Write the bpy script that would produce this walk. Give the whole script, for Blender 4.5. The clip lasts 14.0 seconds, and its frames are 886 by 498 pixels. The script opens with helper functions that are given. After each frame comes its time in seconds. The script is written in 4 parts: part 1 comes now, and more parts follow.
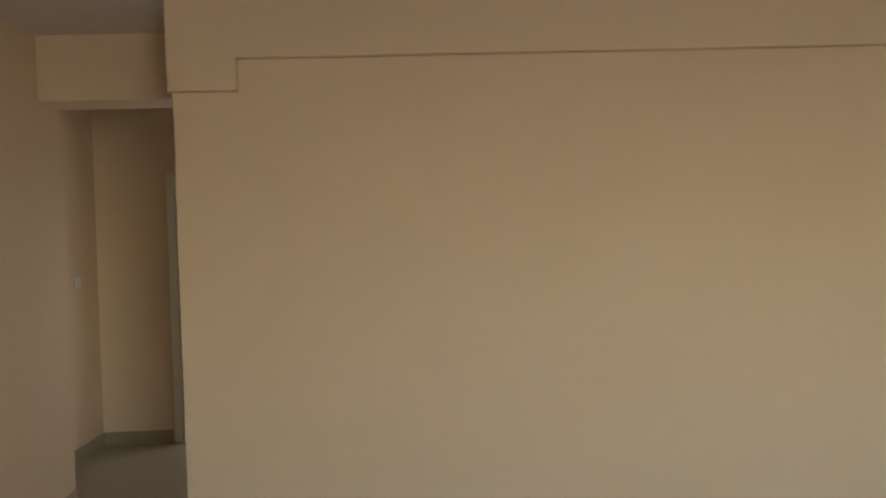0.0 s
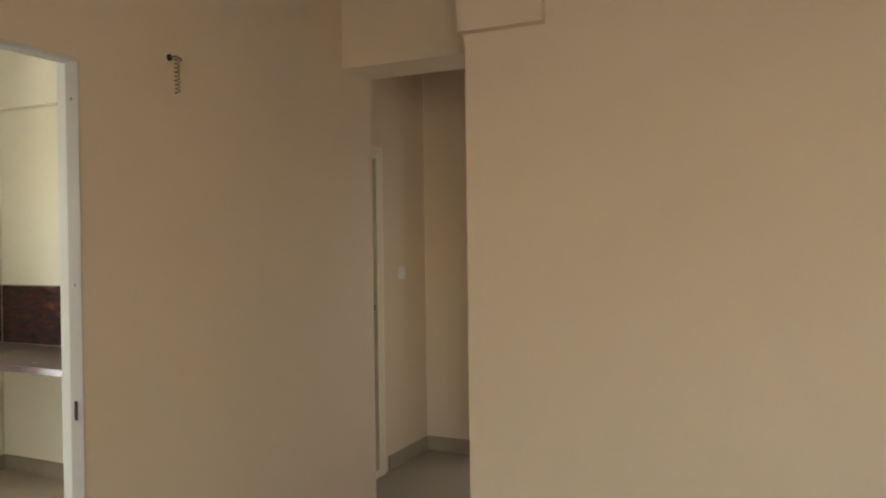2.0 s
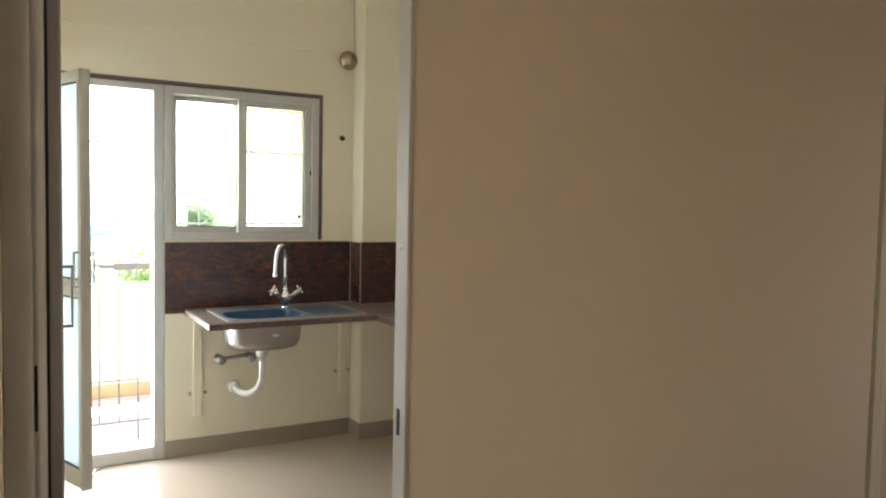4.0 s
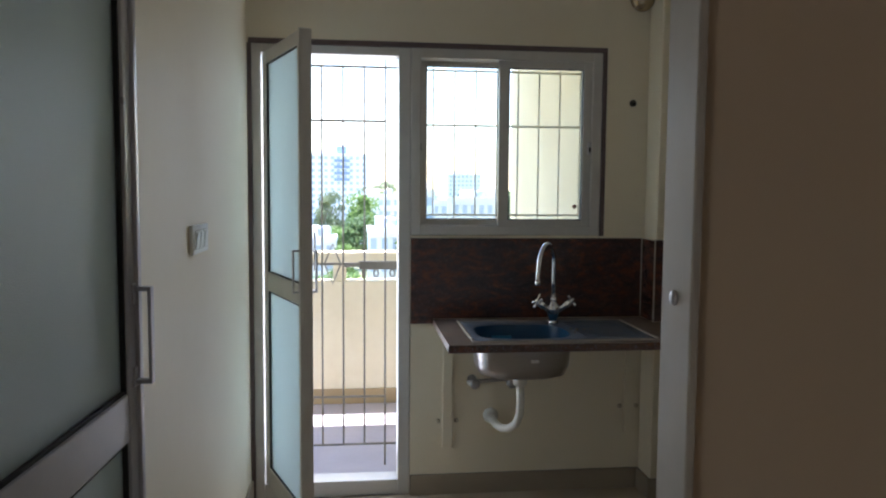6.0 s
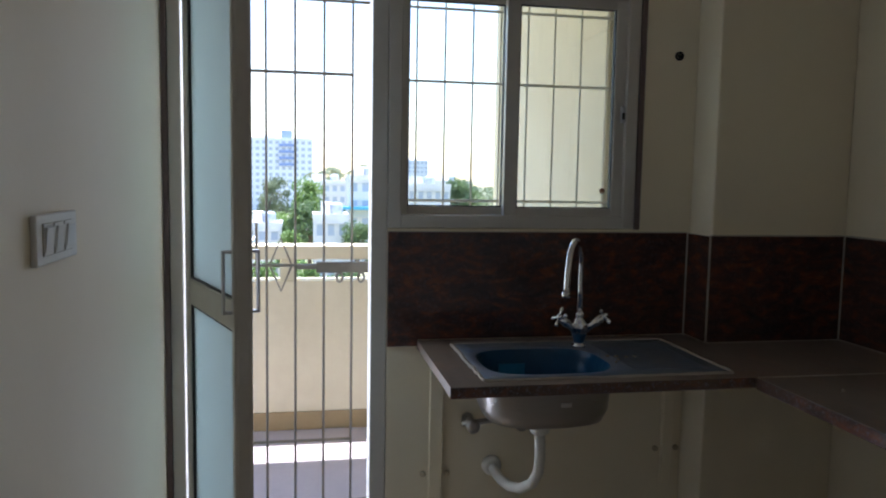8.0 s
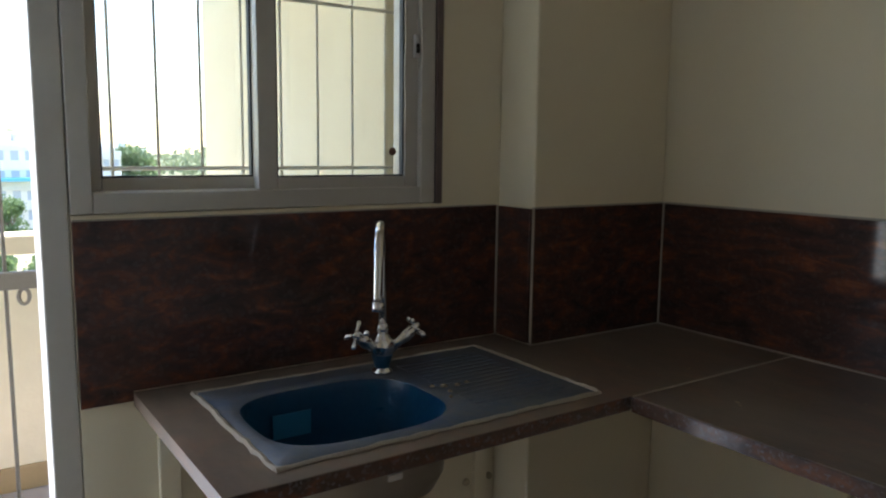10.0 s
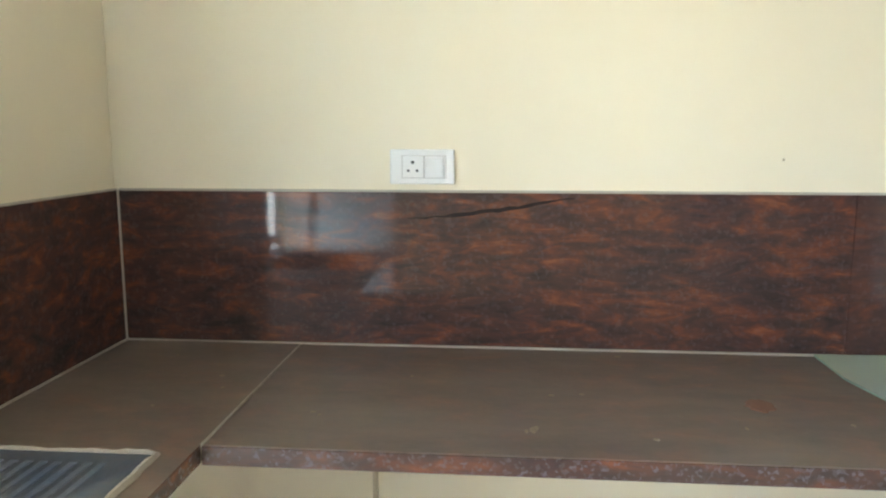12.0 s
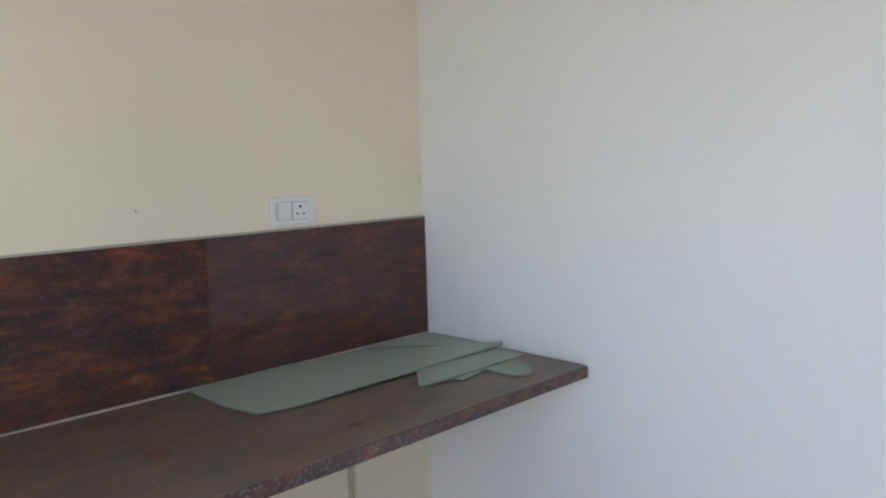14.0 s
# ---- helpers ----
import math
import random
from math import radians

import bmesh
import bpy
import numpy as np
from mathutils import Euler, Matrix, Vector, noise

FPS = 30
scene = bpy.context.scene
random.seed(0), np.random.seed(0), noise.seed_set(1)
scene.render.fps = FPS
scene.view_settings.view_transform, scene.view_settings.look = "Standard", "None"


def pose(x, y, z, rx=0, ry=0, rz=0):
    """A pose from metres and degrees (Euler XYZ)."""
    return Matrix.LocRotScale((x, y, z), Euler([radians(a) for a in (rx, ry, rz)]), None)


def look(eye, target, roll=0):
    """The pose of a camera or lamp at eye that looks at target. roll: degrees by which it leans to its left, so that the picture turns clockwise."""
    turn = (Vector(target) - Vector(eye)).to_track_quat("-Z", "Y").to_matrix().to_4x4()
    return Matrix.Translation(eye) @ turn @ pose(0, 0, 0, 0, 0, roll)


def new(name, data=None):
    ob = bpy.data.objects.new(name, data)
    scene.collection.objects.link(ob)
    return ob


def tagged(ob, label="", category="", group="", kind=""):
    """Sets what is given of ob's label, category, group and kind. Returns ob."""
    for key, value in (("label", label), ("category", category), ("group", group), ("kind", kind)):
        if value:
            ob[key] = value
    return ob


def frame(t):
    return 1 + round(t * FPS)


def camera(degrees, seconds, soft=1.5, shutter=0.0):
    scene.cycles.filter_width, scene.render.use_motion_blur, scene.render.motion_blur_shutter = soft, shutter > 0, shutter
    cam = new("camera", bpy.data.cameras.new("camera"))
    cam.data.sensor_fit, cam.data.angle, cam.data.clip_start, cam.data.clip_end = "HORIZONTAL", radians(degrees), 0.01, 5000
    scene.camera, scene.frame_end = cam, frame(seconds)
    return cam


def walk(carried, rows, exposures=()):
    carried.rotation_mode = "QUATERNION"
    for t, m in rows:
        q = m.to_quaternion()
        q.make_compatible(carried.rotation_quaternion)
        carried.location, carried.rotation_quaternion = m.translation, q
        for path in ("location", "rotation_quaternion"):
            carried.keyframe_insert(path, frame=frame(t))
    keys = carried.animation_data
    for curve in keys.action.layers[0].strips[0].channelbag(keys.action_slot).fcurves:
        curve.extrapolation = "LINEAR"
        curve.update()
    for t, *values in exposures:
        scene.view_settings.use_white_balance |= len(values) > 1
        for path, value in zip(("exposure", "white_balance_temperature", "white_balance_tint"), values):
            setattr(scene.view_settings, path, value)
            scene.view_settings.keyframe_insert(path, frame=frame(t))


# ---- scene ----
cam = camera(60.9, 14.0, soft=2.1)
PATH = [
    (0, (-0.723, -0.264, 1.521), (1.275, -0.358, 1.491), -1.86),
    (0.5, (-0.456, -0.269, 1.539), (1.542, -0.347, 1.514), -1.65),
    (1, (-0.125, -0.369, 1.523), (1.847, -0.036, 1.519), -1.69),
    (1.5, (0.138, -0.364, 1.504), (2.049, 0.225, 1.498), -0.9),
    (2, (0.385, -0.275, 1.487), (2.196, 0.574, 1.467), -0.7),
    (2.5, (0.635, -0.207, 1.471), (2.228, 1.001, 1.422), -0.6),
    (3, (0.856, -0.112, 1.48), (2.226, 1.342, 1.396), -0.2),
    (3.5, (1.047, 0.068, 1.475), (2.255, 1.659, 1.37), 0.8),
    (4, (1.268, 0.27, 1.457), (2.269, 1.998, 1.347), 1.1),
    (4.2, (1.36, 0.35, 1.459), (2.257, 2.134, 1.347), 1.1),
    (6.3, (1.779, 1.33, 1.444), (1.905, 3.32, 1.288), 0.4),
    (6.5, (1.772, 1.423, 1.437), (1.847, 3.415, 1.278), 0.4),
    (7, (1.723, 1.675, 1.437), (1.834, 3.665, 1.276), 0.7),
    (7.2, (1.708, 1.759, 1.434), (1.848, 3.747, 1.272), 0.8),
    (9.5, (1.797, 2.771, 1.393), (2.737, 4.518, 1.14), 0.8),
    (10, (1.79, 2.973, 1.39), (2.909, 4.61, 1.128), 0.7),
    (10.5, (1.768, 3.175, 1.395), (3.223, 4.518, 1.111), 1.5),
    (11, (1.799, 3.347, 1.373), (3.5, 4.342, 1.035), 1.4),
    (11.5, (1.843, 3.471, 1.366), (3.692, 4.179, 1.077), 0.2),
    (12, (1.885, 3.561, 1.37), (3.855, 3.728, 1.068), -0.0),
    (12.5, (1.893, 3.67, 1.349), (3.817, 3.228, 1.027), -0.6),
    (13, (1.882, 3.7, 1.396), (3.639, 2.831, 1.003), -1.0),
    (13.5, (1.881, 3.704, 1.401), (3.454, 2.528, 1.024), -1.0),
    (14, (1.893, 3.658, 1.411), (3.317, 2.273, 1.178), -1.6),
]
EXPOSURE = [(0, 3.8, 6750, 13), (1, 3.95, 6500, 12), (2, 4.1, 6500, 13), (3, 4.35, 6450, 16), (4.2, 3.75, 6350, 15), (6.3, 1.9, 5800, 18), (7.2, 1.6, 5800, 19), (9.5, 1.6, 5900, 18), (10.5, 2.85, 6300, 16), (11, 3.7, 6300, 14), (11.5, 4.25, 6300, 12), (12.5, 4.35, 5650, 14), (13, 4.4, 5500, 11), (13.5, 4.02, 5550, 13), (14, 3.35, 5700, 21)]
walk(cam, [(t, look(eye, target, roll)) for t, eye, target, roll in PATH], EXPOSURE)

# ---- world and sun ----
SUN_EL, SUN_AZ = radians(76), radians(4)
world = bpy.data.worlds.new("world")
scene.world = world
world.use_nodes = True
sky = world.node_tree.nodes.new("ShaderNodeTexSky")
sky.sky_type = 'NISHITA'
sky.sun_disc = False
sky.sun_elevation, sky.sun_rotation = SUN_EL, SUN_AZ
sky.dust_density, sky.air_density, sky.ozone_density = 0.5, 1.4, 2.0
world.node_tree.links.new(sky.outputs[0], world.node_tree.nodes["Background"].inputs[0])
world.node_tree.nodes["Background"].inputs[1].default_value = 0.15
sun = new("sun", bpy.data.lights.new("sun", 'SUN'))
sun.data.energy, sun.data.angle, sun.data.color = 5.0, radians(0.5), (1.0, 0.95, 0.88)
sun.matrix_world = look((0, 0, 40), (-math.sin(SUN_AZ) * math.cos(SUN_EL), -math.cos(SUN_AZ) * math.cos(SUN_EL), 40 - math.sin(SUN_EL)))
# lamp added in an assumed opening of the unseen hall wall, behind the walk
hall_fill = new("hall_fill_light", bpy.data.lights.new("hall_fill_light", 'AREA'))
hall_fill.data.shape, hall_fill.data.size, hall_fill.data.size_y = 'RECTANGLE', 1.66, 2.0
hall_fill.data.energy, hall_fill.data.color = 3.2, (1.0, 0.9, 0.77)
hall_fill.matrix_world = look((-4.15, -2.5, 1.25), (0, -0.6, 2.2))

# lamps added to boost daylight: balcony door's opening, and the lobby's east doorway
door_fill = new("door_fill_light", bpy.data.lights.new("door_fill_light", 'AREA'))
door_fill.data.shape, door_fill.data.size, door_fill.data.size_y = 'RECTANGLE', 0.6, 1.9
door_fill.data.energy, door_fill.data.color = 2.6, (0.93, 0.97, 1.0)
door_fill.matrix_world = look((1.66, 4.86, 1.1), (1.66, 3.0, 1.1))
lobby_fill = new("lobby_fill_light", bpy.data.lights.new("lobby_fill_light", 'AREA'))
lobby_fill.data.shape, lobby_fill.data.size, lobby_fill.data.size_y = 'RECTANGLE', 0.6, 1.9
lobby_fill.data.energy, lobby_fill.data.color = 0.32, (1.0, 0.99, 0.92)
lobby_fill.matrix_world = look((5.38, 1.11, 1.02), (4.0, 1.11, 1.02))


# ---- materials ----
def node(m, kind, **sets):
    n = m.node_tree.nodes.new(kind)
    for key, value in sets.items():
        n.inputs[key.replace("_", " ")].default_value = value
    return n


def material(name, base, second=None, rough=0.5, metal=0.0, scale=6.0, amount=0.5, bump=0.02, bump_scale=120.0, rough_var=0.08, stretch=(1, 1, 1), spec=0.5):
    """Two-scale noise between two colours, with fine relief and uneven gloss."""
    m = bpy.data.materials.new(name)
    m.use_nodes = True
    b = m.node_tree.nodes["Principled BSDF"]
    link = m.node_tree.links.new
    second = second or tuple(c * 0.86 for c in base)
    tc = node(m, "ShaderNodeTexCoord")
    mp = node(m, "ShaderNodeMapping", Scale=stretch)
    link(tc.outputs["Object"], mp.inputs[0])
    big = node(m, "ShaderNodeTexNoise", Scale=scale, Detail=6.0, Roughness=0.6)
    small = node(m, "ShaderNodeTexNoise", Scale=scale * 9, Detail=4.0)
    fine = node(m, "ShaderNodeTexNoise", Scale=bump_scale, Detail=3.0)
    for n in (big, small, fine):
        link(mp.outputs[0], n.inputs["Vector"])
    add = node(m, "ShaderNodeMath")
    add.operation = 'MULTIPLY_ADD'
    add.inputs[1].default_value = 0.4
    link(small.outputs[0], add.inputs[0])
    link(big.outputs[0], add.inputs[2])
    ramp = node(m, "ShaderNodeMapRange")
    ramp.inputs[1].default_value, ramp.inputs[2].default_value = 0.45, 0.95
    ramp.inputs[4].default_value = amount
    link(add.outputs[0], ramp.inputs[0])
    mix = node(m, "ShaderNodeMix")
    mix.data_type = 'RGBA'
    mix.inputs[6].default_value, mix.inputs[7].default_value = (*base, 1), (*second, 1)
    link(ramp.outputs[0], mix.inputs[0])
    link(mix.outputs[2], b.inputs["Base Color"])
    rr = node(m, "ShaderNodeMapRange")
    rr.inputs[3].default_value, rr.inputs[4].default_value = max(0.0, rough - rough_var), min(1.0, rough + rough_var)
    link(big.outputs[0], rr.inputs[0])
    link(rr.outputs[0], b.inputs["Roughness"])
    b.inputs["Metallic"].default_value = metal
    b.inputs["Specular IOR Level"].default_value = spec
    if bump:
        bp = node(m, "ShaderNodeBump", Strength=bump, Distance=0.01)
        link(fine.outputs[0], bp.inputs["Height"])
        link(bp.outputs[0], b.inputs["Normal"])
    return m


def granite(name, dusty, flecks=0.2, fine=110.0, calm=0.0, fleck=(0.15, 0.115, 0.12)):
    """Red-brown polished stone: rusty streaks, black veins and grey flecks; dusty dulls it."""
    m = bpy.data.materials.new(name)
    m.use_nodes = True
    b = m.node_tree.nodes["Principled BSDF"]
    link = m.node_tree.links.new
    tc = node(m, "ShaderNodeTexCoord")
    mp = node(m, "ShaderNodeMapping", Scale=(0.85, 0.55, 1.75), Rotation=(0.2, 0.1, 0.0))
    link(tc.outputs["Object"], mp.inputs[0])
    warp = node(m, "ShaderNodeTexNoise", Scale=5.0, Detail=3.0)
    link(mp.outputs[0], warp.inputs["Vector"])
    mixv = node(m, "ShaderNodeMix")
    mixv.data_type = 'VECTOR'
    mixv.inputs[0].default_value = 0.09
    link(mp.outputs[0], mixv.inputs[4])
    link(warp.outputs["Color"], mixv.inputs[5])
    streak = node(m, "ShaderNodeTexNoise", Scale=21.0, Detail=5.0, Roughness=0.6, Distortion=0.4)
    link(mixv.outputs[1], streak.inputs["Vector"])
    cr = node(m, "ShaderNodeValToRGB")
    e = cr.color_ramp.elements
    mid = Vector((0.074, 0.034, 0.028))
    e[0].position, e[1].position = 0.29, 0.76
    stops = [(0.29, (0.026, 0.019, 0.021)), (0.76, (0.25, 0.078, 0.034)), (0.41, (0.052, 0.028, 0.027)), (0.52, (0.076, 0.034, 0.028)), (0.63, (0.135, 0.045, 0.026))]
    for p, c in stops[2:]:
        e.new(p)
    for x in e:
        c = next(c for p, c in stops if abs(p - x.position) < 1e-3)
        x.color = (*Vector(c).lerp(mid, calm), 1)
    patch = node(m, "ShaderNodeTexNoise", Scale=3.4, Detail=3.0, Roughness=0.55)
    link(mixv.outputs[1], patch.inputs["Vector"])
    shift = node(m, "ShaderNodeMath")
    shift.operation = 'MULTIPLY_ADD'
    shift.inputs[1].default_value, shift.inputs[2].default_value = 0.24, -0.12
    link(patch.outputs[0], shift.inputs[0])
    both = node(m, "ShaderNodeMath")
    link(streak.outputs[0], both.inputs[0])
    link(shift.outputs[0], both.inputs[1])
    link(both.outputs[0], cr.inputs[0])
    fl = node(m, "ShaderNodeTexVoronoi", Scale=fine)
    link(tc.outputs["Object"], fl.inputs["Vector"])
    fr = node(m, "ShaderNodeMapRange")
    fr.inputs[1].default_value, fr.inputs[2].default_value = 0.62, 0.9
    fr.inputs[4].default_value = flecks
    link(fl.outputs["Color"], fr.inputs[0])
    fm = node(m, "ShaderNodeMix")
    fm.data_type = 'RGBA'
    fm.inputs[7].default_value = (*fleck, 1)
    link(fr.outputs[0], fm.inputs[0])
    link(cr.outputs[0], fm.inputs[6])
    dust = node(m, "ShaderNodeTexNoise", Scale=3.2, Detail=7.0, Roughness=0.62)
    dmap = node(m, "ShaderNodeMapping", Scale=(2.2, 0.7, 1.0), Rotation=(0.0, 0.0, 0.08))
    link(tc.outputs["Object"], dmap.inputs[0])
    link(dmap.outputs[0], dust.inputs["Vector"])
    dr = node(m, "ShaderNodeMapRange")
    dr.inputs[1].default_value, dr.inputs[2].default_value = 0.3, 0.7
    dr.inputs[3].default_value, dr.inputs[4].default_value = dusty * 0.5, dusty * 1.18
    link(dust.outputs[0], dr.inputs[0])
    dm = node(m, "ShaderNodeMix")
    dm.data_type = 'RGBA'
    dm.inputs[7].default_value = (0.255, 0.212, 0.165, 1)
    link(dr.outputs[0], dm.inputs[0])
    link(fm.outputs[2], dm.inputs[6])
    link(dm.outputs[2], b.inputs["Base Color"])
    rr = node(m, "ShaderNodeMapRange")
    rr.inputs[3].default_value, rr.inputs[4].default_value = 0.012 + dusty * 0.5, 0.022 + dusty * 0.7
    link(dust.outputs[0], rr.inputs[0])
    link(rr.outputs[0], b.inputs["Roughness"])
    b.inputs["Specular IOR Level"].default_value = 0.34
    return m


def glass(name, shares, tint):
    """Thin sheet glass: shares of light let straight through, scattered through, scattered back and mirrored."""
    m = bpy.data.materials.new(name)
    m.use_nodes = True
    link = m.node_tree.links.new
    out = m.node_tree.nodes["Material Output"]
    clear, thru, back, gloss = shares
    tc = node(m, "ShaderNodeTexCoord")
    n = node(m, "ShaderNodeTexNoise", Scale=420.0, Detail=2.0)
    bp = node(m, "ShaderNodeBump", Strength=0.6 if thru else 0.0, Distance=0.002)
    link(tc.outputs["Object"], n.inputs["Vector"])
    link(n.outputs[0], bp.inputs["Height"])
    last, total = None, 0.0
    for kind, share, settings in (("ShaderNodeBsdfTransparent", clear, {}), ("ShaderNodeBsdfTranslucent", thru, {}), ("ShaderNodeBsdfDiffuse", back, {}),
                                  ("ShaderNodeBsdfGlossy", gloss, {"Roughness": 0.34 if thru else 0.01})):
        if not share:
            continue
        sh = node(m, kind, **settings)
        sh.inputs["Color"].default_value = (*tint, 1) if kind != "ShaderNodeBsdfGlossy" else (1, 1, 1, 1)
        if kind != "ShaderNodeBsdfTransparent":
            link(bp.outputs[0], sh.inputs["Normal"])
        total += share
        if last is None:
            last = sh
        else:
            mix = node(m, "ShaderNodeMixShader")
            mix.inputs[0].default_value = share / total
            link(last.outputs[0], mix.inputs[1])
            link(sh.outputs[0], mix.inputs[2])
            last = mix
    link(last.outputs[0], out.inputs["Surface"])
    return m


PAINT = material("cream_wall_paint", (0.83, 0.75, 0.57), (0.78, 0.69, 0.51), 0.62, scale=1.3, amount=0.5, bump=0.05, bump_scale=60)
HALL_PAINT = material("buff_wall_paint", (0.72, 0.59, 0.44), (0.67, 0.55, 0.41), 0.62, scale=1.1, amount=0.5, bump=0.05, bump_scale=60)
WHITE_PAINT = material("off_white_wall_paint", (0.78, 0.77, 0.72), (0.73, 0.715, 0.66), 0.6, scale=1.2, amount=0.5, bump=0.05, bump_scale=60)
CEILING = material("ceiling_paint", (0.74, 0.69, 0.66), None, 0.8, scale=1.5, bump=0.04)
FACADE = material("balcony_paint", (0.82, 0.74, 0.54), (0.7, 0.61, 0.42), 0.75, scale=2.0, amount=0.7, bump=0.1, bump_scale=50)
TILE = material("beige_vitrified_tile", (0.5, 0.41, 0.3), (0.44, 0.36, 0.26), 0.3, scale=2.5, amount=0.4, bump=0.01, rough_var=0.03)
HALL_TILE = material("grey_vitrified_tile", (0.36, 0.33, 0.28), (0.33, 0.3, 0.255), 0.3, scale=2.5, amount=0.3, bump=0.005, rough_var=0.015)
SKIRT = material("skirting_tile", (0.36, 0.3, 0.22), (0.3, 0.25, 0.18), 0.4, scale=4.0)
BALCONY_TILE = material("balcony_tile", (0.46, 0.41, 0.42), (0.36, 0.32, 0.33), 0.5, scale=5.0)
GROUT = material("white_grout", (0.47, 0.42, 0.35), (0.3, 0.26, 0.21), 0.9, scale=20, bump=0.3)
ALU = material("white_powder_coat", (0.6, 0.57, 0.52), (0.5, 0.47, 0.42), 0.38, scale=5, amount=0.6, bump=0.02)
ALU_GREY = material("anodised_aluminium", (0.52, 0.51, 0.53), (0.44, 0.43, 0.45), 0.3, metal=0.35, scale=7, bump=0.02)
LINING = material("dark_stone_lining", (0.14, 0.1, 0.095), (0.08, 0.055, 0.05), 0.45, scale=20)
RUBBER = material("black_gasket", (0.015, 0.015, 0.016), None, 0.6, bump=0)
STONE = granite("polished_red_granite", 0.06)
STONE_TOP = granite("dusty_red_granite", 0.66)
# same stone, evened in colour to paint in the south wall's reflection
STONE_REFLECTING = granite("granite_with_painted_reflection", 0.06, 0.15, 110.0, 0.42)
STONE_EDGE = granite("granite_edge", 0.2, 0.75, 170.0, 0.0, (0.16, 0.15, 0.175))
CHROME = material("chrome", (0.82, 0.82, 0.83), (0.74, 0.74, 0.75), 0.08, metal=1.0, scale=9, bump=0, rough_var=0.04)
STEEL = material("brushed_steel", (0.42, 0.4, 0.38), (0.34, 0.32, 0.3), 0.3, metal=1.0, scale=14, bump=0.03, stretch=(1, 1, 6))
FILM = material("blue_protective_film", (0.002, 0.062, 0.15), (0.002, 0.038, 0.1), 0.3, scale=9, amount=0.8, bump=0.25, bump_scale=30)
FILM_PALE = material("blue_sticker_on_film", (0.03, 0.22, 0.42), None, 0.3, scale=20)
FILM_DUSTY = material("dusty_film_on_drainboard", (0.07, 0.125, 0.22), (0.18, 0.175, 0.17), 0.38, scale=6, amount=0.9, bump=0.1)
PVC = material("white_pvc", (0.72, 0.7, 0.64), (0.6, 0.57, 0.5), 0.45, scale=10)
SWITCH = material("white_switch_plastic", (0.8, 0.79, 0.76), (0.74, 0.73, 0.69), 0.3, scale=10, bump=0)
DARK = material("dark_hole", (0.012, 0.011, 0.01), None, 0.7, bump=0)
# window bars: sunlight on the iron is put into this pale colour
GRILLE_SUNLIT = material("sunlit_iron_grille", (0.8, 0.75, 0.64), (0.66, 0.6, 0.5), 0.5, scale=30)
GRILLE = material("painted_iron_grille", (0.31, 0.275, 0.23), (0.22, 0.19, 0.155), 0.5, scale=30)
WIRE = material("brown_wire", (0.17, 0.12, 0.08), None, 0.6, scale=30)
LEAF_DOOR = material("grey_laminate_door", (0.28, 0.24, 0.18), (0.24, 0.2, 0.15), 0.5, scale=8, stretch=(6, 1, 1))
STAIN = material("rust_brown_stain", (0.16, 0.07, 0.04), (0.2, 0.115, 0.075), 0.7, scale=40, amount=0.9)
CRUMB = material("dried_leaf_crumbs", (0.33, 0.28, 0.2), (0.22, 0.18, 0.12), 0.8, scale=60)
FROST = glass("frosted_glass", (0.04, 0.40, 0.42, 0.14), (0.72, 0.83, 0.84))
PANE = glass("clear_window_glass", (0.94, 0, 0, 0.06), (0.96, 0.98, 0.97))
CUT_GLASS = glass("dusty_green_glass", (0.46, 0, 0.44, 0.10), (0.66, 0.73, 0.62))
GREEN_EDGE = material("green_glass_edge", (0.22, 0.30, 0.23), None, 0.3, bump=0)
# tower walls and far windows are paled to paint in aerial haze
TOWER = material("haze_paled_tower", (0.72, 0.75, 0.8), (0.64, 0.67, 0.74), 0.8, scale=0.3)
TOWER_BLUE = material("blue_painted_bands", (0.25, 0.33, 0.55), None, 0.7, scale=0.3)
WINDOW_FAR = material("haze_paled_window_glass", (0.42, 0.47, 0.55), (0.34, 0.39, 0.47), 0.5, scale=0.5)
HOUSE = material("white_rendered_house", (0.74, 0.73, 0.7), (0.64, 0.62, 0.58), 0.85, scale=0.4, amount=0.7)
CYAN = material("turquoise_sheet_roof", (0.12, 0.45, 0.6), None, 0.5, scale=1)
EARTH = material("dry_earth_and_scrub", (0.3, 0.26, 0.18), (0.1, 0.14, 0.05), 0.95, scale=0.06, amount=1.0)
BARK = material("bark", (0.16, 0.12, 0.08), None, 0.9, scale=4, bump=0.4)
def leafy(name, base, second):
    """Thin leaves that also let light through."""
    m = material(name, base, second, 0.6, scale=0.8, amount=1.0, bump=0)
    nodes, link = m.node_tree.nodes, m.node_tree.links.new
    thin = node(m, "ShaderNodeBsdfTranslucent", Color=(*base, 1))
    mix = node(m, "ShaderNodeMixShader")
    mix.inputs[0].default_value = 0.45
    link(nodes["Principled BSDF"].outputs[0], mix.inputs[1])
    link(thin.outputs[0], mix.inputs[2])
    link(mix.outputs[0], nodes["Material Output"].inputs["Surface"])
    return m


# leaf colours are lightened so that they carry the distant haze
LEAVES = [leafy("leaves_bright", (0.2, 0.3, 0.09), (0.15, 0.24, 0.07)), leafy("leaves_dark", (0.14, 0.21, 0.08), (0.1, 0.16, 0.07)),
          leafy("leaves_olive", (0.19, 0.23, 0.13), (0.15, 0.19, 0.1))]


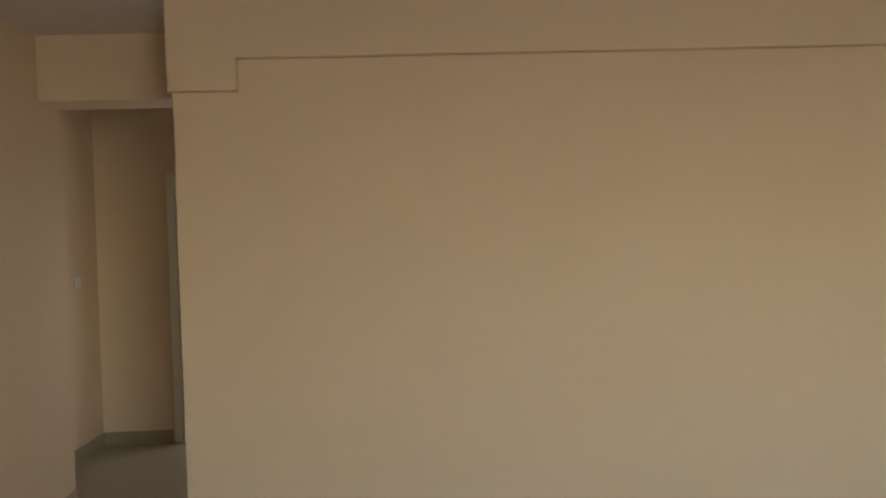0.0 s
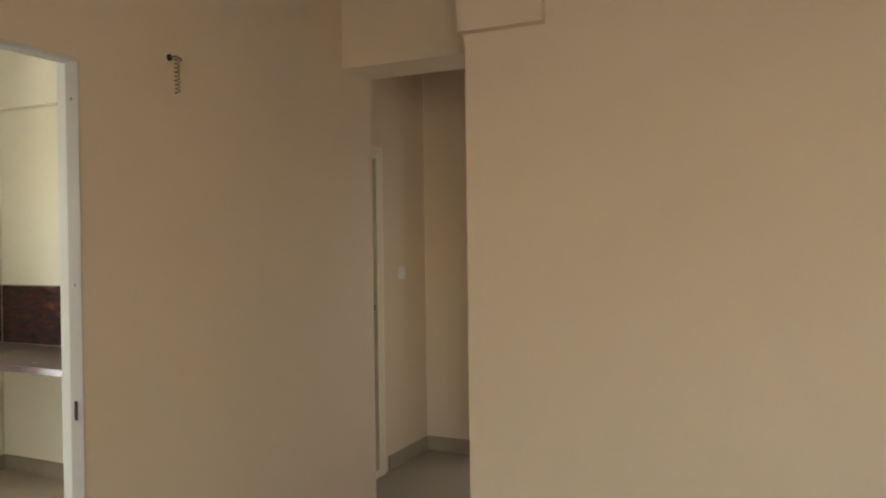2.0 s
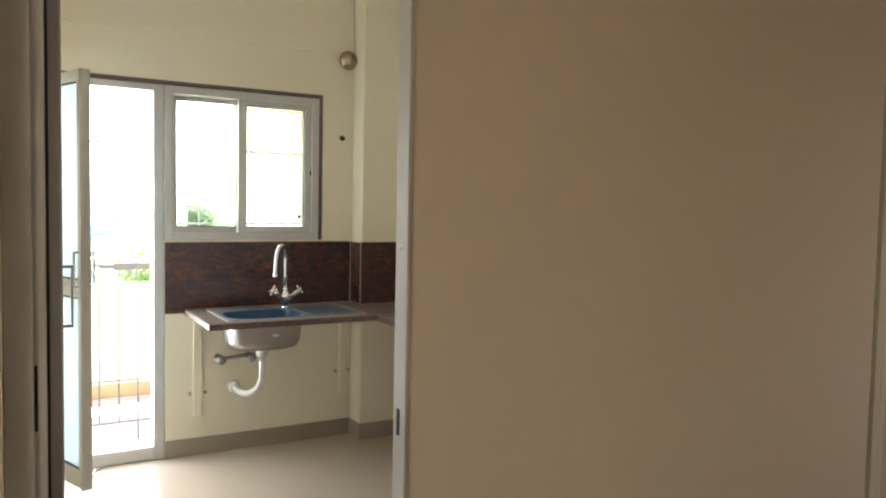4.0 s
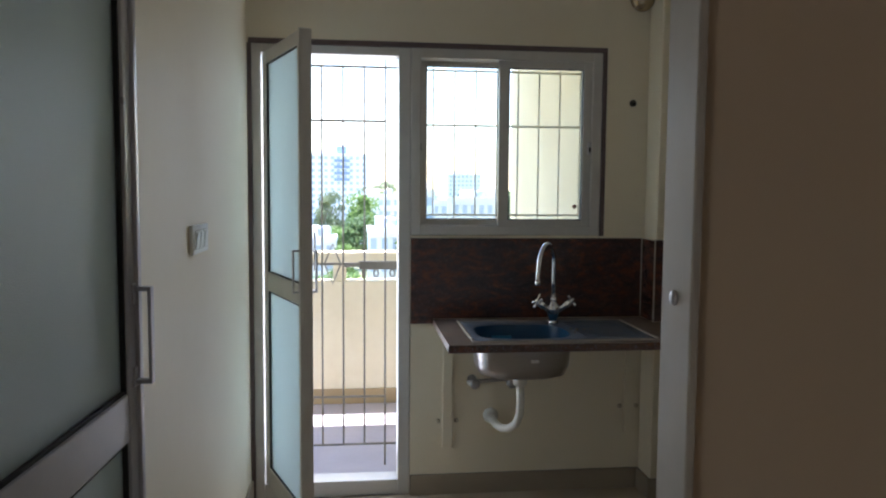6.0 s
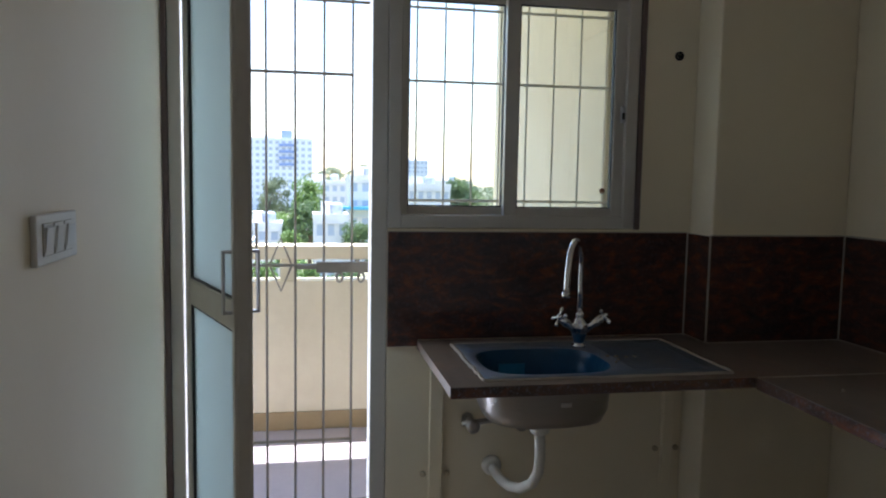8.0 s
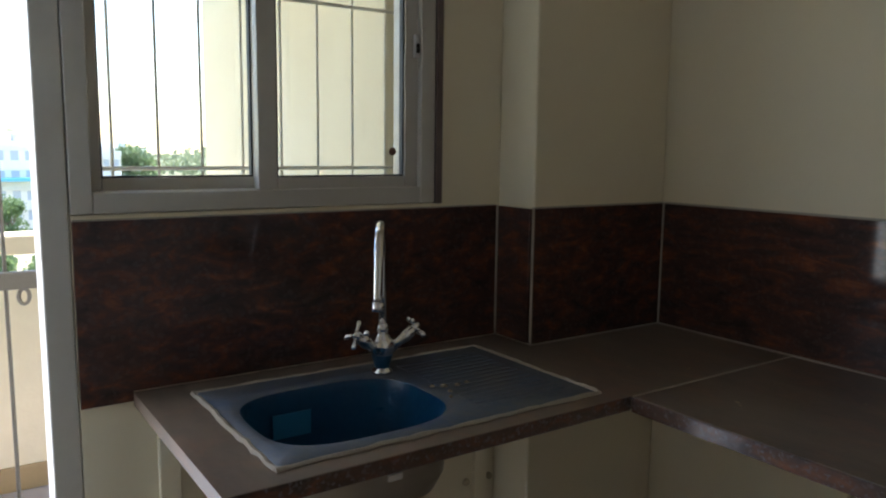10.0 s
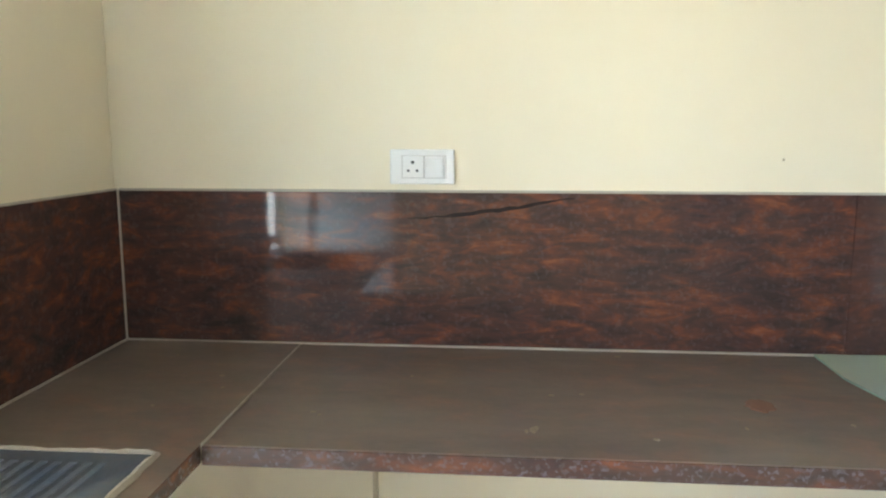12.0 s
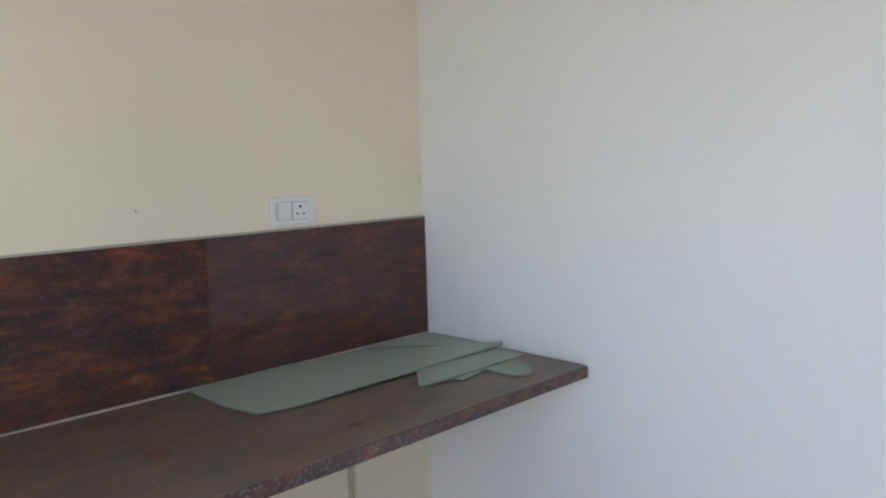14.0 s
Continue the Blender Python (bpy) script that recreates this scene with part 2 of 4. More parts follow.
# ---- building blocks ----
def add_box(bm, x0, x1, y0, y1, z0, z1, bevel=0.0):
    r = bmesh.ops.create_cube(bm, size=1.0)
    bmesh.ops.transform(bm, verts=r["verts"], matrix=Matrix.LocRotScale(((x0 + x1) / 2, (y0 + y1) / 2, (z0 + z1) / 2), None, (x1 - x0, y1 - y0, z1 - z0)))
    if bevel:
        edges = {e for v in r["verts"] for e in v.link_edges}
        bmesh.ops.bevel(bm, geom=list(edges), offset=bevel, segments=2, affect='EDGES', profile=0.5)
    return bm


def box(x0, x1, y0, y1, z0, z1, bevel=0.0):
    return add_box(bmesh.new(), x0, x1, y0, y1, z0, z1, bevel)


def add_tube(bm, points, r, n=12, closed=False):
    """Sweeps a circle of radius r (or one radius a point) along the points."""
    pts = [Vector(p) for p in points]
    radii = r if isinstance(r, (list, tuple)) else [r] * len(pts)
    rings, side = [], None
    for i, p in enumerate(pts):
        a, b = pts[max(i - 1, 0)], pts[min(i + 1, len(pts) - 1)]
        if closed:
            a, b = pts[i - 1], pts[(i + 1) % len(pts)]
        d = (b - a).normalized()
        if side is None:
            side = d.orthogonal().normalized()
        side = (side - d * side.dot(d)).normalized()
        up = d.cross(side)
        rings.append([bm.verts.new(p + radii[i] * (math.cos(t) * side + math.sin(t) * up)) for t in (2 * math.pi * k / n for k in range(n))])
    for i in range(len(rings) if closed else len(rings) - 1):
        a, b = rings[i], rings[(i + 1) % len(rings)]
        for k in range(n):
            bm.faces.new((a[k], a[(k + 1) % n], b[(k + 1) % n], b[k])).smooth = n > 6
    if not closed:
        bm.faces.new(rings[0][::-1])
        bm.faces.new(rings[-1])
    return bm


def tube(points, r, n=12, closed=False):
    return add_tube(bmesh.new(), points, r, n, closed)


def lathe(profile, at, axis='z', n=24):
    """Turns (radius, height) pairs round an axis through the point at."""
    bm = bmesh.new()
    rings = []
    for r, h in profile:
        ring = []
        for k in range(n):
            t = 2 * math.pi * k / n
            u, v = max(r, 1e-4) * math.cos(t), max(r, 1e-4) * math.sin(t)
            q = {'z': (u, v, h), 'y': (u, h, v), 'x': (h, u, v)}[axis]
            ring.append(bm.verts.new(Vector(at) + Vector(q)))
        rings.append(ring)
    for a, b in zip(rings, rings[1:]):
        for k in range(n):
            bm.faces.new((a[k], a[(k + 1) % n], b[(k + 1) % n], b[k])).smooth = True
    bm.faces.new(rings[0])
    bm.faces.new(rings[-1])
    bmesh.ops.recalc_face_normals(bm, faces=bm.faces)
    return bm


def prism(us, vs, filled, w0, w1, axis):
    """A slab made of the filled cells of a grid, w0 to w1 thick along the axis."""
    bm = bmesh.new()
    verts = {}

    def vert(i, j, w):
        if (i, j, w) not in verts:
            u, v = us[i], vs[j]
            verts[(i, j, w)] = bm.verts.new({'z': (u, v, w), 'y': (u, w, v), 'x': (w, u, v)}[axis])
        return verts[(i, j, w)]
    cells = {(i, j) for i in range(len(us) - 1) for j in range(len(vs) - 1) if filled(i, j)}
    for i, j in cells:
        for w in (w0, w1):
            bm.faces.new([vert(i, j, w), vert(i + 1, j, w), vert(i + 1, j + 1, w), vert(i, j + 1, w)])
        for di, dj, a, b in ((-1, 0, (i, j), (i, j + 1)), (1, 0, (i + 1, j), (i + 1, j + 1)), (0, -1, (i, j), (i + 1, j)), (0, 1, (i, j + 1), (i + 1, j + 1))):
            if (i + di, j + dj) not in cells:
                bm.faces.new([vert(*a, w0), vert(*b, w0), vert(*b, w1), vert(*a, w1)])
    bmesh.ops.recalc_face_normals(bm, faces=bm.faces)
    return bm


def ring_frame(x0, x1, z0, z1, w, y0, y1, bevel=0.003):
    """Four butted bars round a rectangle in the x-z plane, w wide inwards."""
    bm = bmesh.new()
    add_box(bm, x0, x0 + w, y0, y1, z0, z1, bevel)
    add_box(bm, x1 - w, x1, y0, y1, z0, z1, bevel)
    add_box(bm, x0 + w, x1 - w, y0 + 0.001, y1 - 0.001, z0, z0 + w, bevel)
    add_box(bm, x0 + w, x1 - w, y0 + 0.001, y1 - 0.001, z1 - w, z1, bevel)
    return bm


def mesh_of(name, bm, mat):
    me = bpy.data.meshes.new(name)
    bm.to_mesh(me)
    bm.free()
    for one in (mat if isinstance(mat, (list, tuple)) else [mat]):
        me.materials.append(one)
    return me


def part(name, bm, mat, parent, label=""):
    ob = new(name, mesh_of(name, bm, mat))
    ob.parent = parent
    return tagged(ob, label)


def thing(name, at, label, category, group="", kind="", rz=0):
    ob = new(name)
    ob.empty_display_size = 0.1
    ob.matrix_basis = pose(*at, 0, 0, rz)
    return tagged(ob, label, category, group, kind)


def single(name, bm, mat, label, category, group="", kind=""):
    return tagged(new(name, mesh_of(name, bm, mat)), label, category, group, kind)


def structure(name, bm, mat, label, category="wall"):
    return single(name, bm, mat, label, category, kind="structure")


# ---- the large structure ----
XL, XR, YS, YN = 1.29, 3.695, 1.99, 4.694       # the kitchen's inner faces
YH = 1.75                                       # hall face of the wall between
KC, HC = 2.95, 2.71                             # ceilings

structure("floor", box(XL - 0.2, 3.835, YH + 0.12, 4.9, -0.25, 0.0), TILE, "glossy beige vitrified tile kitchen floor", "floor")
structure("floor_hall", box(-4.5, 5.5, -4.2, YH + 0.12, -0.25, 0.0), HALL_TILE, "smooth grey vitrified tile hall floor", "floor")
structure("floor_lobby", box(3.835, 5.5, YH + 0.12, 2.6, -0.25, 0.0), HALL_TILE, "smooth grey vitrified tile lobby floor", "floor")
structure("ceiling", box(XL - 0.2, XR + 0.2, YH + 0.24, 4.9, KC, KC + 0.2), CEILING, "plain white painted kitchen ceiling", "ceiling")
structure("ceiling_hall", box(-4.5, 5.5, -4.2, YH, HC, HC + 0.3), CEILING, "plain white painted hall ceiling", "ceiling")
structure("ceiling_lobby", box(3.835, 5.5, YH, 2.6, HC, HC + 0.3), CEILING, "plain white painted lobby ceiling", "ceiling")

# wall between hall and kitchen: buff hall skin, kitchen skin behind it
structure("wall_hall_north", prism([-4.5, 1.258, 2.038, 3.835], [0, 2.075, 3.2], lambda i, j: not (i == 1 and j == 0), YH, 1.80, 'y'), HALL_PAINT,
          "buff painted hall wall with a door opening")
structure("wall_kitchen_south", prism([XL - 0.2, 1.258, 2.15, XR], [0, 2.12, 3.2], lambda i, j: not (i == 1 and j == 0), 1.80, YS, 'y'), WHITE_PAINT,
          "off-white painted kitchen wall with a door opening")
structure("wall_kitchen_west", box(XL - 0.2, XL, YS, 4.694, 0, 3.2), PAINT, "cream painted plaster kitchen wall")
structure("wall_kitchen_east", box(XR, XR + 0.14, 1.80, 4.9, 0, 3.2), PAINT, "cream painted plaster kitchen wall behind the counter")
structure("wall_kitchen_north", prism([XL - 0.2, 1.298, 2.03, 2.955, XR], [-0.2, 0.0, 1.243, 2.128, 3.2],
          lambda i, j: not ((i == 1 and j in (1, 2)) or (i == 2 and j == 2)), YN, 4.9, 'y'), PAINT,
          "cream plaster wall with balcony door and window opening")
structure("pilaster", box(3.16, XR, 4.537, YN, 0, KC, 0.006), PAINT, "cream painted corner column", "column")
structure("beam_kitchen_east", box(XR - 0.05, XR, YS, 4.537, 2.385, KC, 0.004), PAINT, "cream painted ceiling beam along the wall", "beam")
structure("beam_kitchen_north", box(XL, 3.16, YN - 0.012, YN, 2.395, KC, 0.004), PAINT, "shallow cream painted beam above the window", "beam")

# the hall and the lobby
structure("wall_hall_east", box(2.99, 3.555, -4.2, 0.845, 0, 3.2), HALL_PAINT, "broad plain buff painted hall wall")
structure("wall_lobby_south", box(3.555, 5.2, 0.3, 0.6, 0, 3.2), HALL_PAINT, "buff painted wall closing the lobby")
structure("beam_hall", prism([-4.2, 0.53, 0.857], [2.262, 2.416, HC], lambda i, j: not (i == 0 and j == 0), 2.943, 2.99, 'x'), HALL_PAINT,
          "buff painted beam with a stepped underside", "beam")
structure("lintel", box(3.555, 3.835, 0.6, YH, 2.345, HC), HALL_PAINT, "buff painted beam over the lobby entrance", "beam")
structure("wall_lobby_north", prism([3.835, 3.95, 4.56, 5.21], [0, 2.06, 3.2], lambda i, j: not (i == 1 and j == 0), 2.13, 2.33, 'y'), HALL_PAINT,
          "buff painted lobby wall with a doorway")
structure("wall_lobby_east", prism([0.3, 0.72, 1.52, 2.6], [0, 2.05, 3.2], lambda i, j: not (i == 1 and j == 0), 5.21, 5.36, 'x'), HALL_PAINT,
          "buff painted lobby end wall with a doorway")
# unseen shell added behind the end doorway to keep sky light out
structure("floor_end_closure", box(5.5, 7.6, -0.4, 2.8, -0.25, 0.0), HALL_TILE, "unseen grey floor added to close the space beyond the lobby", "floor")
structure("ceiling_end_closure", box(5.5, 7.6, -0.4, 2.8, HC, HC + 0.3), CEILING, "unseen ceiling added to block sky light beyond the lobby", "ceiling")
structure("wall_end_closure", prism([5.36, 7.45, 7.6], [-0.4, -0.25, 2.6, 2.8], lambda i, j: i == 1 or j != 1, 0.0, HC, 'z'), HALL_PAINT, "unseen walls added to block sky light beyond the lobby")
structure("wall_hall_south", box(-4.5, 2.99, -4.2, -4.0, 0, 3.2), HALL_PAINT, "plain buff painted hall wall")
# unseen wall; its opening is added to let light into the hall
structure("wall_hall_west", prism([-4.0, -3.35, -1.65, YH], [0, 0.2, 2.25, 3.2], lambda i, j: not (i == 1 and j == 1), -4.4, -4.2, 'x'), HALL_PAINT,
          "unseen buff hall wall with an opening added for light")

# skirting
for nm, b in (("east", (XR - 0.012, XR, YS, 4.537, 0, 0.1)), ("south", (2.1, XR - 0.012, YS, YS + 0.012, 0, 0.1)),
              ("north", (2.03, 3.148, YN - 0.012, YN, 0, 0.1)), ("west", (XL, XL + 0.012, YS, YN, 0, 0.1)),
              ("pilaster", (3.148, XR - 0.012, 4.525, 4.537, 0, 0.1)), ("pilaster_side", (3.148, 3.16, 4.537, YN, 0, 0.1)),
              ("lobby_north", (4.64, 5.198, 2.118, 2.13, 0, 0.1)), ("lobby_east", (5.198, 5.21, 1.60, 2.13, 0, 0.1))):
    structure("baseboard_" + nm, box(*b, 0.003), SKIRT, "grey-beige tile skirting along the wall", "baseboard")
for a, b, nm in ((2.038, 3.835, "right"), (-4.2, 1.258, "left")):
    structure("baseboard_hall_" + nm, box(a, b, YH - 0.012, YH, 0, 0.1, 0.003), SKIRT, "grey-beige tile skirting along the wall", "baseboard")

# balcony
structure("balcony_floor", box(-0.6, 3.1, 4.9, 6.6, -0.3, -0.03), BALCONY_TILE, "greyish tile balcony floor", "floor")
parapet = structure("parapet", box(-0.6, 2.9, 6.4, 6.55, -0.03, 0.83, 0.006), FACADE, "cream rendered balcony parapet with concrete rail")
for px in (-0.3, 0.75, 1.62, 2.75):
    part("rail_post", box(px, px + 0.09, 6.42, 6.53, 0.83, 0.95, 0.004), FACADE, parapet)
part("top_rail", box(-0.6, 2.9, 6.4, 6.55, 0.95, 1.03, 0.008), FACADE, parapet)
structure("baseboard_balcony", box(-0.6, 2.9, 6.388, 6.4, -0.03, 0.075, 0.003), material("brown_skirting", (0.4, 0.29, 0.15), (0.3, 0.21, 0.1), 0.6, scale=6), "brown tile skirting below the parapet", "baseboard")
structure("balcony_wall_east", box(2.9, 3.1, 4.9, 6.62, -0.3, 3.2), FACADE, "cream rendered balcony side wall")
structure("balcony_ceiling", box(-1.2, 3.1, 4.9, 6.58, 2.72, 2.95), CEILING, "plain balcony slab overhead", "ceiling")


# ---- balcony door and window in the north wall ----
win = thing("window_1", (0, 0, 0), "white aluminium sliding window with two clear panes", "window", kind="structure")
part("lining", add_box(add_box(box(1.298, 2.957, YN - 0.006, YN + 0.03, 2.108, 2.13, 0.002), 2.937, 2.957, YN - 0.006, YN + 0.03, 1.243, 2.108, 0.002), 1.292, 1.31, YN - 0.006, YN + 0.03, 0, 2.108, 0.002), LINING, win, "dark stone edging")
part("window_frame", ring_frame(2.03, 2.937, 1.245, 2.108, 0.045, YN + 0.002, YN + 0.15), ALU, win)
part("post", box(1.972, 2.028, YN + 0.004, YN + 0.11, 0.0, 2.107, 0.004), ALU, win)
part("door_frame_head", box(1.352, 1.972, YN + 0.006, YN + 0.1, 2.068, 2.107, 0.003), ALU, win)
part("door_frame_jamb", box(1.31, 1.352, YN + 0.004, YN + 0.1, 0.0, 2.107, 0.003), ALU, win)
part("door_sill", box(1.352, 1.972, YN + 0.01, YN + 0.12, 0.0, 0.075, 0.004), ALU, win)
for x0, x1, y0, z1 in ((2.06, 2.505, YN + 0.085, 2.09), (2.445, 2.9, YN + 0.02, 2.08)):
    sash = part("sash", ring_frame(x0, x1, 1.27, z1, 0.048, y0, y0 + 0.03), ALU, win)
    part("gasket", ring_frame(x0 + 0.048, x1 - 0.048, 1.318, z1 - 0.048, 0.004, y0 + 0.006, y0 + 0.024, 0), RUBBER, sash)
    pane = part("pane", box(x0 + 0.05, x1 - 0.05, y0 + 0.013, y0 + 0.017, 1.32, z1 - 0.05), PANE, sash)
    pane.visible_shadow = False
part("latch", add_box(box(2.875, 2.891, YN + 0.008, YN + 0.022, 1.63, 1.69, 0.003), 2.879, 2.887, YN + 0.004, YN + 0.01, 1.672, 1.682, 0.001), ALU_GREY, win, "small sash latch")
part("latch_slot", box(2.8785, 2.8875, YN + 0.003, YN + 0.009, 1.642, 1.666, 0.001), DARK, win)
part("latch", box(2.072, 2.084, YN + 0.074, YN + 0.086, 1.64, 1.68, 0.003), RUBBER, win)
# a scrap stuck on the right-hand pane
single("sticker_scrap", lathe([(0.001, -0.002), (0.011, -0.001), (0.008, 0.0)], (2.82, YN + 0.031, 1.383), 'y', 9), STAIN, "small brown scrap stuck on the window glass", "scrap")


def framed_leaf(name, at, rz, width, z0, z1, rails, label, mat, handle_z, handle_side):
    """A door leaf of aluminium stiles and rails with frosted panels: local x runs from the hinge to the free edge."""
    leaf = thing(name, at, label, "door", rz=rz)
    s, d = 0.052, 0.036
    part("stile", box(0, s, -d / 2, d / 2, z0, z1, 0.004), mat, leaf)
    part("stile", add_box(box(width - s, width, -d / 2, d / 2, z0, z1, 0.004), width - 0.02, width - 0.002, -d / 2 - 0.007, d / 2 + 0.007, z0, z1, 0.003), mat, leaf)
    bars = [(z0, z0 + 0.09)] + [(r - 0.042, r + 0.042) for r in rails] + [(z1 - 0.055, z1)]
    for a, b in bars:
        part("rail", box(s, width - s, -d / 2 + 0.002, d / 2 - 0.002, a, b, 0.004), mat, leaf)
    for (_, a), (b, _) in zip(bars, bars[1:]):
        panel = part("frosted_panel", box(s - 0.004, width - s + 0.004, -0.0025, 0.0025, a - 0.004, b + 0.004), FROST, leaf, "frosted bluish glass")
        panel.visible_shadow = False
        for side in (-1, 1):
            bead = ring_frame(s, width - s, a, b, 0.006, min(side * 0.004, side * 0.012), max(side * 0.004, side * 0.012), 0)
            part("gasket", bead, RUBBER, leaf)
    for side in handle_side:
        x, y0, y1 = width - 0.026, side * d / 2, side * (d / 2 + 0.032)
        grip = box(x - 0.009, x + 0.009, min(y1, y1 - side * 0.006), max(y1, y1 - side * 0.006), handle_z - 0.085, handle_z + 0.085, 0.002)
        for z in (handle_z - 0.085, handle_z + 0.077):
            add_box(grip, x - 0.008, x + 0.008, min(y0, y1 - side * 0.005), max(y0, y1 - side * 0.005), z, z + 0.008, 0.002)
        handle = part("handle", grip, ALU_GREY, leaf, "flat bow-shaped aluminium pull handle")
        part("handle_plate", add_box(box(x - 0.011, x + 0.011, min(y0, y0 + side * 0.004), max(y0, y0 + side * 0.004), handle_z + 0.055, handle_z + 0.09, 0.001),
                                     x - 0.011, x + 0.011, min(y0, y0 + side * 0.004), max(y0, y0 + side * 0.004), handle_z - 0.09, handle_z - 0.055, 0.001), ALU_GREY, handle)
    for hz in (0.25, 1.05, 1.85):
        part("hinge", tube([(-0.004, d / 2, hz - 0.045), (-0.004, d / 2, hz + 0.045)], 0.005, 8), mat, leaf)
    return leaf


framed_leaf("kitchen_door", (1.3405, 1.866, 0.0), 87.3, 0.70, 0.012, 2.05, [1.058], "open grey aluminium door with frosted glass panels", ALU_GREY, 1.197, (-1, 1))
framed_leaf("balcony_door", (1.376, 4.694, 0.0), -69.5, 0.60, 0.085, 2.064, [1.04], "open white aluminium balcony door with frosted glass", ALU, 1.135, (1, -1))

# the frame of the kitchen door
kdf = thing("door_1", (0, 0, 0), "white aluminium frame of the open kitchen doorway", "door frame", kind="structure")
jamb = part("jamb", box(2.030, 2.0378, 1.742, 1.799, 0, 2.066, 0.002), ALU, kdf)
hinge_jamb = part("jamb", add_box(box(1.2585, 1.328, 1.792, 1.864, 0, 2.066, 0.003), 1.2585, 1.306, 1.784, 1.7915, 0, 2.066, 0.002), ALU, kdf)
part("gasket", box(1.3285, 1.3355, 1.846, 1.8605, 0.01, 2.06, 0.001), RUBBER, hinge_jamb)
part("slot", box(1.3075, 1.3125, 1.7905, 1.7925, 1.04, 1.16), DARK, hinge_jamb)
part("head", box(1.3285, 2.0297, 1.745, 1.799, 2.058, 2.0745, 0.002), ALU, kdf)
for z in (1.945, 1.365):
    part("screw", lathe([(0.0065, 0.0), (0.006, -0.002), (0.001, -0.003)], (2.030, 1.772, z), 'x', 10), ALU_GREY, jamb)
part("strike_hole", box(2.0285, 2.031, 1.766, 1.780, 0.94, 1.0), DARK, jamb)

# ---- iron grilles outside ----
GY = 4.922
gate = thing("grille_gate", (0, 0, 0), "closed iron bar gate with diamond and sliding bolt", "gate")
for x, a, b in ((1.40, 0.18, 2.05), (1.505, 0.18, 2.05), (1.611, 0.18, 2.05), (1.714, 0.18, 2.05), (1.818, 0.18, 2.05), (1.921, 0.07, 2.12)):
    part("bar", tube([(x, GY, a), (x, GY, b)], 0.0045, 8), GRILLE, gate)
for z, x1 in ((2.05, 2.0), (1.79, 1.921), (1.09, 1.95), (0.423, 1.921), (0.18, 2.0)):
    rail = part("crossbar", tube([(1.33, GY, z), (x1, GY, z)], 0.006, 8), GRILLE, gate)
    for x in (1.505, 1.611, 1.714, 1.818, 1.921):
        if z > 1.5 and x < x1:
            part("weld", lathe([(0.002, -0.009), (0.009, -0.004), (0.009, 0.004), (0.002, 0.009)], (x, GY, z), 'z', 8), GRILLE, rail)
part("diamond", tube([(1.662, GY, 1.19), (1.702, GY, 1.09), (1.662, GY, 0.995), (1.622, GY, 1.09)], 0.005, 6, True), GRILLE, gate)
part("scroll", tube([(1.54, GY, 1.06), (1.575, GY, 1.06), (1.575, GY, 1.245), (1.54, GY, 1.245)], 0.005, 6, True), GRILLE, gate)
bolt = part("sliding_bolt", box(1.79, 2.03, GY - 0.03, GY - 0.008, 1.065, 1.105, 0.004), GRILLE, gate, "heavy iron sliding bolt")
part("rod", tube([(1.72, GY - 0.02, 1.086), (2.04, GY - 0.02, 1.086)], 0.009, 10), GRILLE, bolt)
for x in (1.875, 1.955):
    part("lug", tube([(x + 0.011 * math.cos(t), GY - 0.02, 1.047 + 0.018 * math.sin(t)) for t in (k * math.pi / 6 for k in range(12))], 0.0045, 6, True), GRILLE, bolt)
# window grille
wg = thing("window_grille", (0, 0, 0), "iron bar grille fixed outside the kitchen window", "grille")
WY = 4.88
for k in range(8):
    x = 2.151 + 0.1050 * k
    part("bar", tube([(x, WY, 1.26), (x, WY, 2.12)], 0.0037, 8), GRILLE_SUNLIT, wg)
for z in (2.036, 1.773, 1.336):
    part("crossbar", tube([(2.03, WY, z), (2.955, WY, z)], 0.0052, 8), GRILLE_SUNLIT, wg)


# ---- counter and backsplash ----
CT = 0.85
# the front corner of the column stands in the slab's notch
xs, ys = [2.136, 2.275, 2.7, 3.152, 3.686], [4.074, 4.165, 4.528, 4.684]
hole = lambda i, j: not ((i == 1 and j == 1) or (i == 3 and j == 2))
sink_top = thing("sink_counter", (0, 0, 0), "dusty red-brown granite counter slab holding the sink", "counter")
part("slab", prism(xs, ys, hole, CT - 0.03, CT, 'z'), STONE_TOP, sink_top)
part("front_edge", box(2.134, 3.052, 4.0715, 4.0745, CT - 0.031, CT - 0.001), STONE_EDGE, sink_top, "polished granite edge")
long_top = thing("long_counter", (0, 0, 0), "long dusty red-brown granite counter slab along the wall", "counter")
part("slab", box(3.058, 3.686, 1.992, 4.070, CT - 0.034, CT - 0.001, 0.003), STONE_TOP, long_top)
part("front_edge", box(3.054, 3.0578, 1.993, 4.070, CT - 0.035, CT - 0.003), STONE_EDGE, long_top, "speckled granite edge")
part("seam", box(3.06, 3.686, 4.0705, 4.0735, CT - 0.02, CT + 0.0008), GROUT, long_top)

bs = thing("backsplash", (0, 0, 0), "polished red-brown granite backsplash above the counter", "backsplash")
for b in ((2.03, 3.148, YN - 0.012, YN - 0.001, CT + 0.003, 1.232), (3.148, 3.159, 4.54, YN - 0.014, CT + 0.003, 1.231),
          (3.152, 3.683, 4.526, 4.536, CT + 0.003, 1.232), (3.684, 3.694, 2.7605, 4.523, CT + 0.003, 1.231)):
    part("granite_panel", box(*b, 0.001), STONE, bs)
# panel split where the painted reflection of the south wall begins
part("granite_panel", box(3.6845, 3.694, 1.994, 2.7598, CT + 0.003, 1.231, 0.001), STONE_REFLECTING, bs, "granite panel with the south wall's reflection put into its colour")
